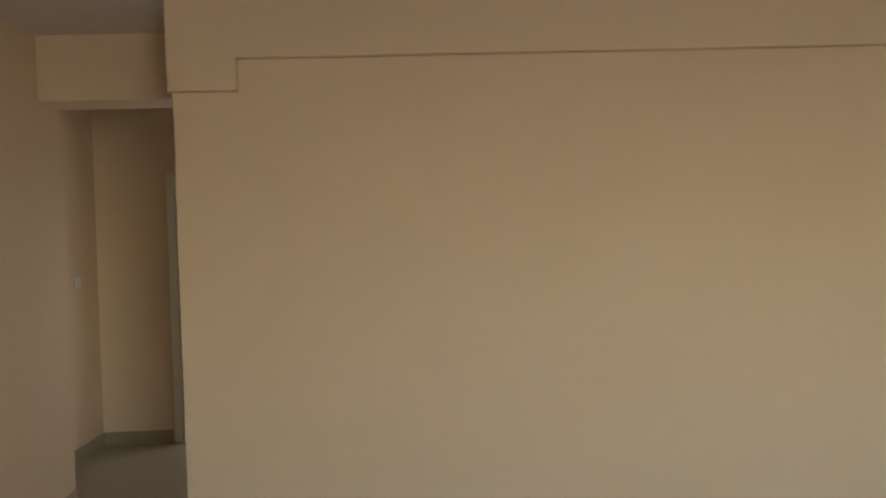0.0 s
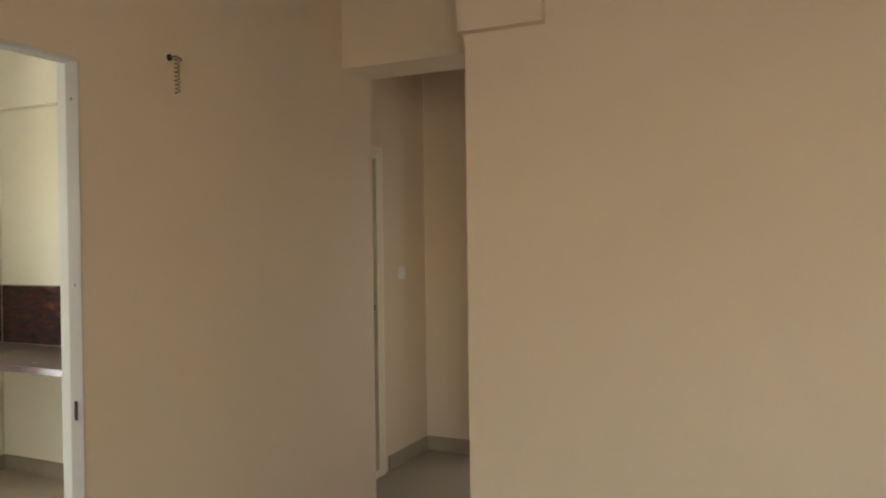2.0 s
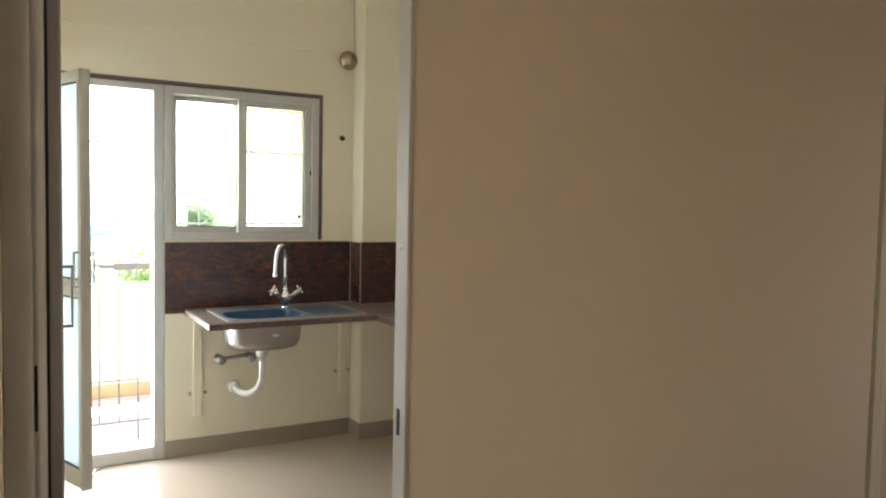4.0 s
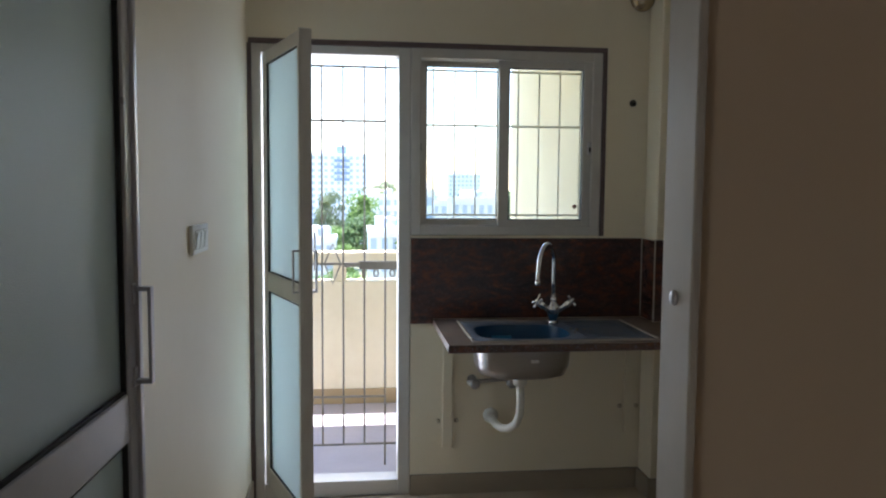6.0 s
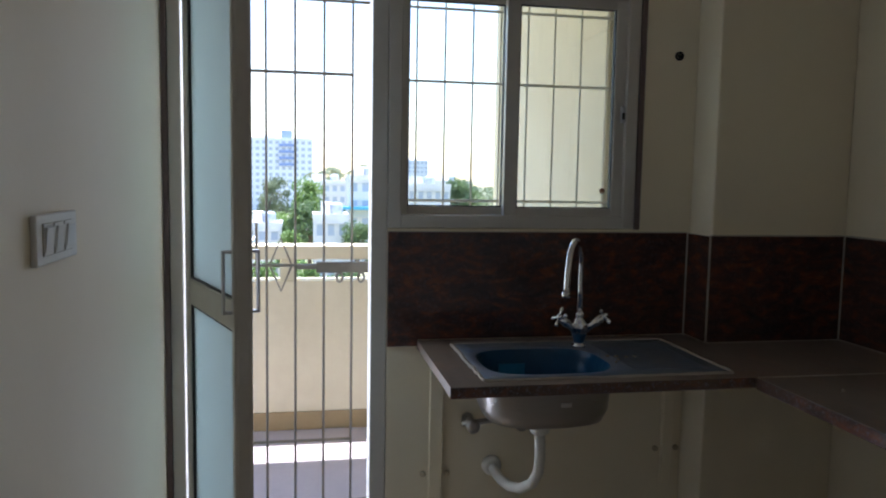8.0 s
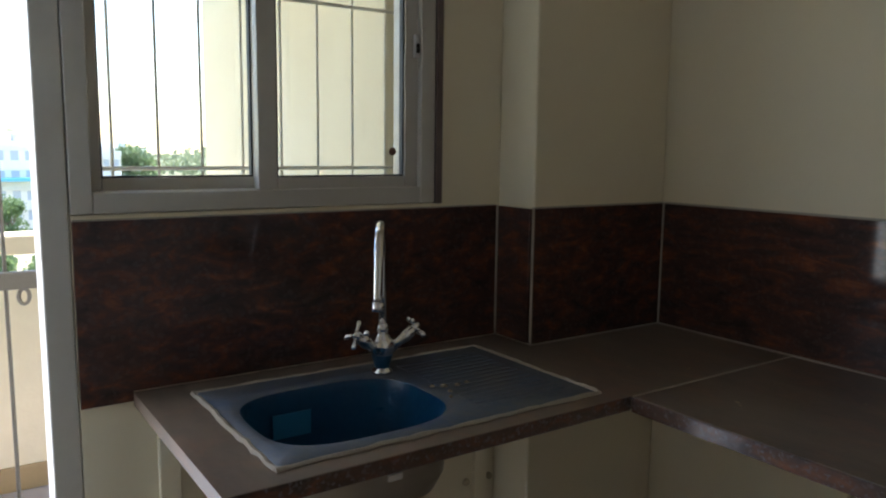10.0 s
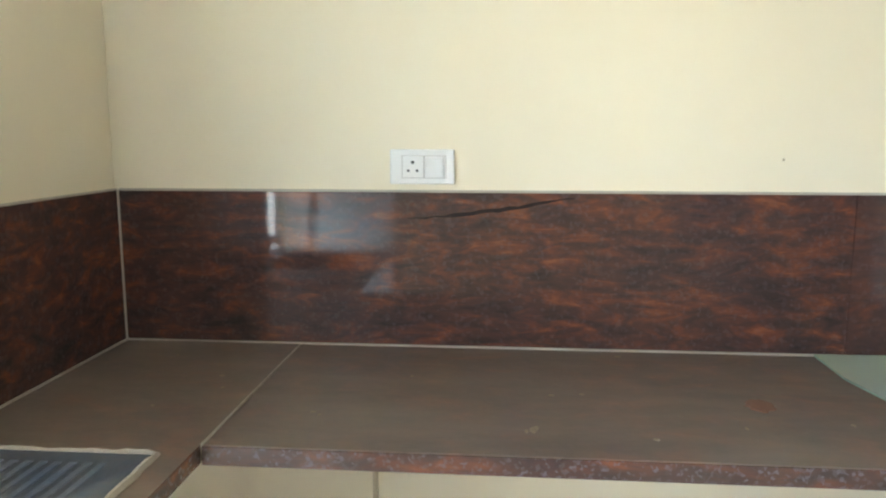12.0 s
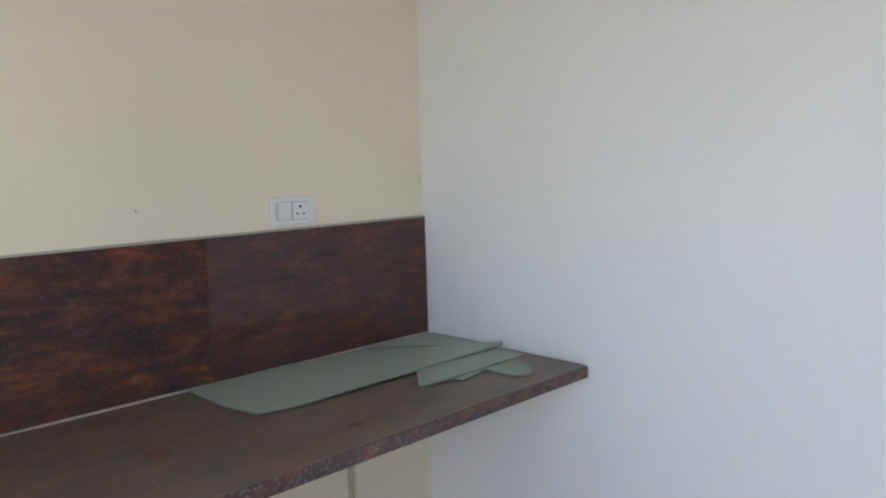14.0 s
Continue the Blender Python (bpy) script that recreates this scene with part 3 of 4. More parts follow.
part("granite_panel", box(2.03, 2.137, YN - 0.012, YN - 0.001, CT - 0.02, CT + 0.003), STONE, bs)
for b in ((3.143, 3.148, YN - 0.016, YN - 0.011, CT, 1.232), (3.1465, 3.1525, 4.5245, 4.529, CT, 1.233), (3.679, 3.685, 4.522, 4.527, CT, 1.233),
          (3.679, 3.686, 1.996, 4.52, CT - 0.001, CT + 0.0035), (3.153, 3.68, 4.521, 4.527, CT, CT + 0.0025),
          (3.683, 3.6945, 1.996, 4.522, 1.231, 1.236), (3.153, 3.682, 4.5255, 4.5365, 1.232, 1.236), (2.03, 3.146, YN - 0.0115, YN, 1.232, 1.2345)):
    part("grout_line", box(*b), GROUT, bs)

vein = bmesh.new()
vr = random.Random(3)
rows = []
for k in range(19):
    t = k / 18
    w = 0.0048 * math.sin(math.pi * (0.06 + 0.88 * t)) * vr.uniform(0.5, 1.3)
    y, z = 3.80 - 0.40 * t, 1.168 + 0.052 * t ** 1.4 + vr.uniform(-0.002, 0.002)
    rows.append([vein.verts.new((3.6836, y, z + w)), vein.verts.new((3.6836, y, z - w))])
for a, b in zip(rows, rows[1:]):
    vein.faces.new((a[0], a[1], b[1], b[0]))
part("dark_vein", vein, material("black_stone_vein", (0.022, 0.016, 0.017), (0.05, 0.027, 0.024), 0.04, scale=40, bump=0, rough_var=0.02, spec=0.28), bs, "black vein in the granite")

# brackets under the slabs
def bracket(name, at, rz, reach, drop, mat, bolted=True, half=0.012):
    br = thing(name, at, "thin painted bracket under the granite counter", "bracket", "counter brackets", rz=rz)
    part("upright", box(-half, half, -0.02, 0.0, -drop, -0.002, 0.003), mat, br)
    part("arm", box(-half, half, -reach, -0.02, -0.03, -0.002, 0.003), mat, br)
    for z in ((-drop + 0.13,) if bolted else ()):
        for x in (-half - 0.02, half + 0.02):
            part("bolt", lathe([(0.011, 0.0), (0.011, -0.008), (0.006, -0.014), (0.001, -0.016)], (x, 0.0, z), 'y', 8), BRACKET, br)
    return br


BRACKET = material("painted_bracket", (0.6, 0.53, 0.38), (0.42, 0.33, 0.2), 0.6, scale=9, amount=0.8)
bracket("counter_bracket", (2.208, YN, CT - 0.03), 0, 0.5, 0.59, PAINT, True, 0.024)
bracket("counter_bracket", (3.10, YN, CT - 0.03), 0, 0.5, 0.54, PAINT, True, 0.022)
bracket("counter_bracket", (XR, 2.336, CT - 0.036), -90, 0.3, 0.625, BRACKET, False, 0.006)
bracket("counter_bracket", (XR, 3.887, CT - 0.036), -90, 0.3, 0.625, BRACKET, False, 0.006)


# ---- the sink ----
def super_ring(cx, cy, a, b, p, z, n):
    out = []
    for k in range(n):
        t = 2 * math.pi * k / n
        c, s = math.cos(t), math.sin(t)
        out.append((cx + a * math.copysign(abs(c) ** (2 / p), c), cy + b * math.copysign(abs(s) ** (2 / p), s), z))
    return out


def loft(rings, cap=True):
    bm = bmesh.new()
    vs = [[bm.verts.new(q) for q in r] for r in rings]
    for a, b in zip(vs, vs[1:]):
        for k in range(len(a)):
            bm.faces.new((a[k], a[(k + 1) % len(a)], b[(k + 1) % len(a)], b[k])).smooth = True
    if cap:
        bm.faces.new(vs[-1])
    bmesh.ops.recalc_face_normals(bm, faces=bm.faces)
    return bm


sink = thing("sink", (2.627, 4.363, CT), "steel sink with blue film and ribbed drainboard set in the counter", "sink")
SX, SY, N = -0.145, -0.018, 56
A, B = 0.202, 0.168
rect = []
for k in range(N):
    t = 2 * math.pi * k / N
    c, s = math.cos(t), math.sin(t)
    # where the ray from the bowl's middle leaves the plate
    lim = min(((0.375 if c > 0 else -0.375) - SX) / c if abs(c) > 1e-6 else 9, ((0.23 if s > 0 else -0.23) - SY) / s if abs(s) > 1e-6 else 9)
    rect.append((SX + c * lim, SY + s * lim, 0.004))
for gx, gy in ((0.375, 0.23), (0.375, -0.23), (-0.375, 0.23), (-0.375, -0.23)):
    k = min(range(N), key=lambda q: (rect[q][0] - gx) ** 2 + (rect[q][1] - gy) ** 2)
    rect[k] = (gx, gy, 0.004)
part("rim", loft([[(x * 1.004, y * 1.006, -0.0005) for x, y, z in rect], rect, super_ring(SX, SY, A + 0.012, B + 0.012, 3.2, 0.0042, N), super_ring(SX, SY, A, B, 3.2, 0.0, N)], False), FILM_DUSTY, sink)
part("bowl", loft([super_ring(SX, SY, A, B, 3.2, 0.0005, N), super_ring(SX, SY, A - 0.006, B - 0.006, 3.2, -0.02, N), super_ring(SX, SY, A - 0.01, B - 0.01, 3.2, -0.13, N),
                   super_ring(SX, SY, A - 0.024, B - 0.024, 3.0, -0.162, N), super_ring(SX, SY, A - 0.06, B - 0.05, 2.8, -0.174, N), super_ring(SX, SY, 0.03, 0.03, 2, -0.178, N)]), FILM, sink, "blue film lining the bowl")
part("underside", loft([super_ring(SX, SY, A + 0.004, B + 0.004, 3.2, -0.028, N), super_ring(SX, SY, A - 0.004, B - 0.004, 3.2, -0.132, N), super_ring(SX, SY, A - 0.018, B - 0.018, 3.0, -0.168, N),
                        super_ring(SX, SY, A - 0.06, B - 0.05, 2.8, -0.182, N), super_ring(SX, SY, 0.03, 0.03, 2, -0.186, N)]), STEEL, sink, "bare brushed steel underside")
ribs = bmesh.new()
for k in range(15):
    y = -0.172 + 0.0245 * k
    add_box(ribs, 0.095, 0.335, y - 0.006, y + 0.006, 0.0042, 0.0060, 0.0009)
part("drainboard_ribs", ribs, FILM_DUSTY, sink)
part("sticker", box(SX - 0.1, SX - 0.01, SY + B - 0.022, SY + B - 0.0195, -0.1, -0.045), FILM_PALE, sink, "pale blue sticker in the bowl")
part("maker_sticker", box(SX + 0.008, SX + 0.04, SY - B - 0.0038, SY - B + 0.002, -0.1, -0.088), SWITCH, sink, "small white sticker on the steel")
part("drain", lathe([(0.038, -0.178), (0.038, -0.174), (0.03, -0.173), (0.012, -0.176)], (SX, SY, 0), 'z', 20), CHROME, sink)
edge = bmesh.new()
rng = random.Random(4)
for x0, y0, x1, y1 in ((-0.385, -0.237, 0.385, -0.237), (0.385, -0.237, 0.385, 0.237), (0.385, 0.237, -0.385, 0.237), (-0.385, 0.237, -0.385, -0.237)):
    n = 26
    add_tube(edge, [(x0 + (x1 - x0) * k / n + rng.uniform(-.003, .003), y0 + (y1 - y0) * k / n + rng.uniform(-.003, .003), 0.001) for k in range(n + 1)], [rng.uniform(0.0045, 0.008) for _ in range(n + 1)], 6)
part("sealant", edge, GROUT, sink, "rough cream sealant round the rim")
for k, (x, y, r) in enumerate(((0.075, -0.02, .007), (0.1, -0.03, .01), (0.13, -0.04, .008), (0.09, -0.07, .006), (0.16, -0.035, .007), (0.07, -0.1, .005))):
    single("crumb", lathe([(0.001, 0.007), (r, 0.009), (r * 0.6, 0.013), (0.001, 0.014)], (2.627 + x, 4.363 + y, CT), 'z', 7), CRUMB, "dry pale crumb lying on the drainboard", "crumb", "crumbs on the sink")

# pipes below
trap = thing("sink_waste_pipe", (2.482, 4.345, CT - 0.186), "white plastic waste pipe bent back to the wall", "pipe")
part("collar", lathe([(0.03, 0.0), (0.034, -0.012), (0.03, -0.045), (0.024, -0.05)], (0, 0, 0), 'z', 16), PVC, trap)
pts = [(0, 0, -0.04), (0.004, 0, -0.12), (0.004, 0.012, -0.18), (-0.006, 0.045, -0.235), (-0.028, 0.1, -0.272), (-0.046, 0.17, -0.292), (-0.058, 0.24, -0.296), (-0.064, 0.30, -0.29), (-0.065, 0.348, -0.283)]
part("hose", tube(pts, 0.0175, 14), PVC, trap)
part("wall_flange", lathe([(0.036, 0.0), (0.036, -0.012), (0.026, -0.03)], (-0.065, 0.349, -0.283), 'y', 16), PVC, trap)
valve = thing("stop_valve", (2.325, YN, 0.558), "chrome angle stop valves on the wall under the sink", "valve")
for dx in (0.0, 0.175):
    tap_body = part("valve_body", tube([(dx, 0, 0), (dx, -0.05, 0), (dx, -0.08, 0)], [0.022, 0.017, 0.019], 12), STEEL, valve)
    part("knob", lathe([(0.008, -0.078), (0.024, -0.083), (0.024, -0.1), (0.008, -0.104)], (dx, 0, 0), 'y', 10), STEEL, tap_body)
part("link_pipe", tube([(-0.03, -0.045, -0.004), (0.205, -0.045, 0.012)], 0.010, 10), STEEL, valve)
part("hose", tube([(0.0, -0.05, 0.01), (0.03, -0.06, 0.0), (0.09, -0.06, 0.012), (0.15, -0.05, 0.02), (0.22, -0.09, 0.1), (0.34, -0.14, 0.225)], 0.007, 8), STEEL, valve, "braided steel hose")

# ---- the tap ----
tap = thing("sink_tap", (2.668, 4.512, CT + 0.004), "chrome swan-neck mixer tap with two cross handles", "tap")
part("base", lathe([(0.026, 0.0), (0.026, 0.008), (0.017, 0.014), (0.015, 0.03)], (0, 0, 0)), CHROME, tap)
part("film_wrap", lathe([(0.017, 0.012), (0.019, 0.02), (0.026, 0.045), (0.022, 0.05)], (0, 0, 0)), FILM, tap, "torn blue film")
part("hub", lathe([(0.017, 0.03), (0.03, 0.058), (0.032, 0.075), (0.022, 0.09), (0.014, 0.1), (0.016, 0.106), (0.016, 0.118), (0.011, 0.122)], (0, 0, 0)), CHROME, tap)
neck = [(0, 0, 0.118), (0, 0, 0.20), (0, 0, 0.27)]
for k in range(1, 13):
    t = math.pi * k / 12 * 0.96
    neck.append((-0.058 * (1 - math.cos(t)), -0.093 * (1 - math.cos(t)), 0.27 + 0.098 * math.sin(t)))
ex, ey, ez = neck[-1]
neck += [(ex - 0.004, ey - 0.006, ez - 0.045), (ex - 0.007, ey - 0.01, ez - 0.07)]
spout = part("spout", tube(neck, [0.0105] * 3 + [0.0105] * (len(neck) - 3), 14), CHROME, tap)
part("nozzle", lathe([(0.0105, 0.0), (0.0135, -0.001), (0.0135, -0.017), (0.009, -0.018)], (ex - 0.007, ey - 0.01, ez - 0.064), 'z', 14), CHROME, spout)
for s in (-1, 1):
    a, b = Vector((s * 0.018, -0.006, 0.058)), Vector((s * 0.075, -0.02, 0.103))
    d = (b - a).normalized()
    arm = part("handle_arm", tube([a, a + d * 0.03, a + d * 0.045, b], [0.014, 0.012, 0.016, 0.014], 12), CHROME, tap)
    side = Vector((0, 1, 0)).cross(d).normalized()
    other = d.cross(side)
    cross = bmesh.new()
    c = b + d * 0.008
    add_tube(cross, [b - d * 0.004, c, c + d * 0.012], [0.013, 0.013, 0.006], 10)
    for v in (side, -side, other, -other):
        v = (v * math.cos(0.5) + (other if abs(v.dot(side)) > 0.5 else -side) * math.sin(0.5) * (1 if v.dot(side + other) > 0 else -1)).normalized()
        add_tube(cross, [c, c + v * 0.02, c + v * 0.026, c + v * 0.034, c + v * 0.038], [0.006, 0.0045, 0.007, 0.007, 0.002], 8)
    part("cross_handle", cross, CHROME, arm)


# ---- sockets and switches ----
def plate(name, at, rz, w, h, modules, label, category):
    """A wall plate in the x-z plane that faces local -y; modules: (kind, middle, width)."""
    p = thing(name, at, label, category, "wall plates", rz=rz)
    part("cover", box(-w / 2, w / 2, -0.011, 0.0, -h / 2, h / 2, 0.003), SWITCH, p)
    for kind, mid, mw in modules:
        part("gap", box(mid - mw / 2 - 0.0012, mid + mw / 2 + 0.0012, -0.0114, -0.0105, -h * 0.31 - 0.0012, h * 0.31 + 0.0012), GRILLE, p)
        inset = part("module", box(mid - mw / 2, mid + mw / 2, -0.0135, -0.010, -h * 0.31, h * 0.31, 0.001), SWITCH, p)
        if kind == "socket":
            for dx, dz, r in ((0, 0.011, 0.0042), (-0.0105, -0.009, 0.0034), (0.0105, -0.009, 0.0034)):
                part("pin_hole", lathe([(r, -0.0142), (r, -0.0133)], (mid + dx, 0, dz), 'y', 10), DARK, inset)
        else:
            bm = box(mid - mw * 0.42, mid + mw * 0.42, -0.0165, -0.0125, -h * 0.25, h * 0.25, 0.001)
            bmesh.ops.rotate(bm, verts=bm.verts, cent=(mid, -0.0135, 0), matrix=Matrix.Rotation(0.09, 3, 'X'))
            part("rocker", bm, SWITCH, inset)
    return p


plate("socket_outlet", (XR, 3.764, 1.292), -90, 0.155, 0.083, [("socket", -0.022, 0.05), ("switch", 0.032, 0.05)], "white three-pin socket with switch above the backsplash", "socket")
plate("socket_outlet", (XR, 2.493, 1.284), -90, 0.145, 0.079, [("switch", -0.03, 0.045), ("socket", 0.022, 0.05)], "white three-pin socket above the backsplash end", "socket")
plate("switch_plate", (XL, 3.575, 1.30), 90, 0.23, 0.088, [("switch", -0.06, 0.05), ("switch", 0.0, 0.05), ("switch", 0.06, 0.05)], "white switch plate beside the kitchen door", "switch")
plate("switch_plate", (4.845, 2.13, 1.28), 0, 0.08, 0.08, [("switch", 0.0, 0.04)], "white switch plate on the lobby wall", "switch")

# ---- small fixtures on the walls ----
vent = thing("exhaust_cap", (3.105, YN - 0.012, 2.352), "round metal cap on the wall by the column", "cap")
part("collar", lathe([(0.03, 0.0), (0.03, -0.02), (0.026, -0.022)], (0, 0, 0), 'y', 20), ALU, vent)
part("dome", lathe([(0.044, -0.018), (0.058, -0.026), (0.055, -0.045), (0.036, -0.062), (0.001, -0.068)], (0, 0, 0), 'y', 24), material("dull_bronze_metal", (0.46, 0.38, 0.27), (0.3, 0.24, 0.16), 0.26, metal=1.0, scale=25, bump=0), vent, "dull bronze-coloured metal dome")
pipe = thing("conduit_stub", (3.087, YN, 1.876), "open black conduit stub in the wall", "conduit")
part("ring", lathe([(0.016, 0.0), (0.016, -0.006), (0.011, -0.006), (0.011, 0.0)], (0, 0, 0), 'y', 14), DARK, pipe)
part("cable_end", tube([(0.0, 0.0, 0.0), (0.0, -0.014, -0.004), (-0.008, -0.018, -0.006)], 0.005, 8), DARK, pipe)
coil = thing("coiled_wire", (2.43, YH, 2.15), "brown wire tail coiled in a spiral hanging from the wall", "wire")
part("outlet", lathe([(0.012, 0.0), (0.012, -0.004), (0.004, -0.005)], (-0.012, 0, 0.006), 'y', 12), DARK, coil)
part("hook", tube([(-0.012, 0, 0.006), (0.0, -0.02, 0.012), (0.016, -0.026, 0.004), (0.022, -0.025, -0.002)], 0.0035, 8), WIRE, coil)
part("spiral", tube([(-0.002 + 0.009 * math.cos(k * 0.7) + 0.00005 * k, -0.024 + 0.009 * math.sin(k * 0.7), 0.004 - 0.00165 * k) for k in range(78)], 0.0018, 6), WIRE, coil)
single("wall_cover_plate", box(2.252, 2.326, YH - 0.0035, YH, 1.283, 1.345, 0.0012), HALL_PAINT, "small blanking plate painted over on the hall wall", "cover plate")
single("wall_chip", lathe([(0.001, 0.0), (0.0035, -0.0005), (0.002, -0.001), (0.001, -0.0012)], (XR, 2.926, 1.311), 'x', 7), BRACKET, "tiny brown chip in the cream wall paint", "chip")
marks = bmesh.new()
for y0, z0, y1, z1 in ((2.44, 0.335, 2.415, 0.332), (2.432, 0.328, 2.418, 0.315), (2.424, 0.336, 2.41, 0.312)):
    add_tube(marks, [(XR - 0.0008, y0, z0), (XR - 0.0008, y1, z1)], 0.0013, 5)
single("wall_scribble", marks, GRILLE, "faint pencil marks on the wall under the counter", "marks")

# ---- lobby doors ----
d2 = thing("door_2", (3.95, 2.13, 0), "closed grey-brown lobby door in a cream frame", "door", kind="structure")
part("frame", ring_frame(0.001, 0.609, 0.0, 2.06, 0.05, -0.012, 0.09), PAINT, d2)
part("architrave", add_box(box(0.605, 0.64, -0.014, -0.001, 0, 2.09, 0.003), -0.02, 0.605, -0.014, -0.001, 2.061, 2.09, 0.003), PAINT, d2)
dl = part("leaf", box(0.051, 0.559, 0.05, 0.085, 0.05, 2.01, 0.003), LEAF_DOOR, d2)
part("knob", lathe([(0.012, 0.05), (0.012, 0.025), (0.026, 0.015), (0.024, 0.0), (0.001, -0.003)], (0.525, 0, 1.077), 'y', 16), DARK, dl, "black door knob")
part("threshold", box(0.001, 0.599, -0.01, 0.09, 0.0, 0.045, 0.003), LINING, d2)
d3 = thing("door_3", (5.21, 1.52, 0), "white frame of an open doorway at the lobby end", "door frame", kind="structure")
part("frame", add_box(box(-0.016, 0.1, -0.06, -0.001, 0, 2.049, 0.003), -0.016, 0.1, -0.798, -0.74, 0, 2.049, 0.003), WHITE_PAINT, d3)
part("architrave", box(-0.016, -0.002, 0.0005, 0.062, 0, 2.09, 0.003), WHITE_PAINT, d3)

# ---- glass sheets and marks on the long counter ----
def sheet(name, corners, t, label):
    bm = bmesh.new()
    low = [bm.verts.new(c) for c in corners]
    high = [bm.verts.new((c[0], c[1], c[2] + t)) for c in corners]
    bm.faces.new(low[::-1])
    bm.faces.new(high)
    for k in range(len(low)):
        bm.faces.new((low[k], low[(k + 1) % len(low)], high[(k + 1) % len(low)], high[k])).material_index = 1
    bmesh.ops.recalc_face_normals(bm, faces=bm.faces)
    ob = new(name, mesh_of(name, bm, [CUT_GLASS, GREEN_EDGE]))
    return tagged(ob, label, "glass sheet", "glass offcuts")


sheet("glass_sheet", [(3.675, 2.834, CT + 0.001), (3.50, 2.838, CT + 0.001), (3.375, 2.815, CT + 0.001), (3.352, 2.71, CT + 0.003), (3.338, 2.02, CT + 0.015), (3.356, 1.998, CT + 0.0155), (3.62, 2.34, CT + 0.008), (3.676, 2.56, CT + 0.004)], 0.004, "long dusty green glass offcut lying on the counter")
sheet("glass_sheet", [(3.678, 2.27, CT + 0.001), (3.655, 2.0, CT + 0.001), (3.41, 1.998, CT + 0.001), (3.50, 2.1, CT + 0.001)], 0.003, "thin dusty glass offcut against the wall")
sheet("glass_sheet", [(3.238, 2.445, CT + 0.004), (3.233, 2.30, CT + 0.005), (3.236, 2.045, CT + 0.0065), (3.33, 2.03, CT + 0.0075), (3.356, 2.345, CT + 0.005)], 0.0035, "pale green glass strip under a larger sheet")
sheet("glass_sheet", [(3.108, 2.182, CT + 0.001), (3.118, 2.150, CT + 0.001), (3.155, 2.115, CT + 0.001), (3.32, 2.04, CT + 0.001), (3.33, 2.12, CT + 0.001), (3.232, 2.21, CT + 0.001), (3.138, 2.213, CT + 0.001)], 0.0028, "pointed pale green glass shard on the counter")
sheet("glass_sheet", [(3.206, 2.325, CT + 0.001), (3.222, 2.23, CT + 0.001), (3.33, 2.20, CT + 0.001), (3.29, 2.34, CT + 0.001)], 0.0025, "small green glass shard under the pile")
rng = random.Random(7)


def blot(name, x, y, rx, ry, mat, label):
    bm = bmesh.new()
    n = 22
    ring = [(x + rx * math.cos(2 * math.pi * k / n) * rng.uniform(0.7, 1.1), y + ry * math.sin(2 * math.pi * k / n) * rng.uniform(0.7, 1.1)) for k in range(n)]
    top = [bm.verts.new((a, b, CT + 0.0006)) for a, b in ring]
    low = [bm.verts.new((x + (a - x) * 1.12, y + (b - y) * 1.12, CT - 0.0008)) for a, b in ring]
    bm.faces.new(top)
    for k in range(n):
        bm.faces.new((low[k], low[(k + 1) % n], top[(k + 1) % n], top[k]))
    bmesh.ops.recalc_face_normals(bm, faces=bm.faces)
    return single(name, bm, mat, label, "stain", "stains on the counter")


blot("counter_stain", 3.33, 3.066, 0.035, 0.03, STAIN, "rusty brown stain on the dusty counter")
blot("counter_stain", 3.16, 2.70, 0.012, 0.02, STAIN, "small rusty spot near the counter edge")
leaf_bm = bmesh.new()
for dx, dy, r in ((0.0, 0.0, 0.009), (0.011, -0.006, 0.006), (-0.006, 0.012, 0.005)):
    q = bmesh.ops.create_icosphere(leaf_bm, subdivisions=1, radius=r)
    bmesh.ops.transform(leaf_bm, verts=q["verts"], matrix=Matrix.LocRotScale((3.165 + dx, 3.509 + dy, CT + 0.0015), None, (1.6, 0.8, 0.28)))
single("dry_leaf", leaf_bm, CRUMB, "curled dry leaf scrap on the dusty counter", "leaf")
for k in range(16):
    blot("counter_crumb", rng.uniform(3.1, 3.66), rng.uniform(2.4, 4.4), rng.uniform(0.003, 0.006), rng.uniform(0.003, 0.006), CRUMB, "speck of dry plaster on the dusty counter")
single("floor_cable", tube([(1.70, 4.675, 0.006), (1.665, 4.655, 0.006), (1.655, 4.60, 0.006), (1.62, 4.54, 0.006), (1.635, 4.50, 0.007), (1.615, 4.45, 0.005)], 0.005, 8), PVC, "short white cable end lying on the floor", "cable")

# ---- outside: ground, houses, trees ----
GZ = -16.0
structure("ground", prism([-900, 900], [8, 1800], lambda i, j: True, GZ - 1, GZ, 'z'), EARTH, "dry ground with scrub between houses", "ground")


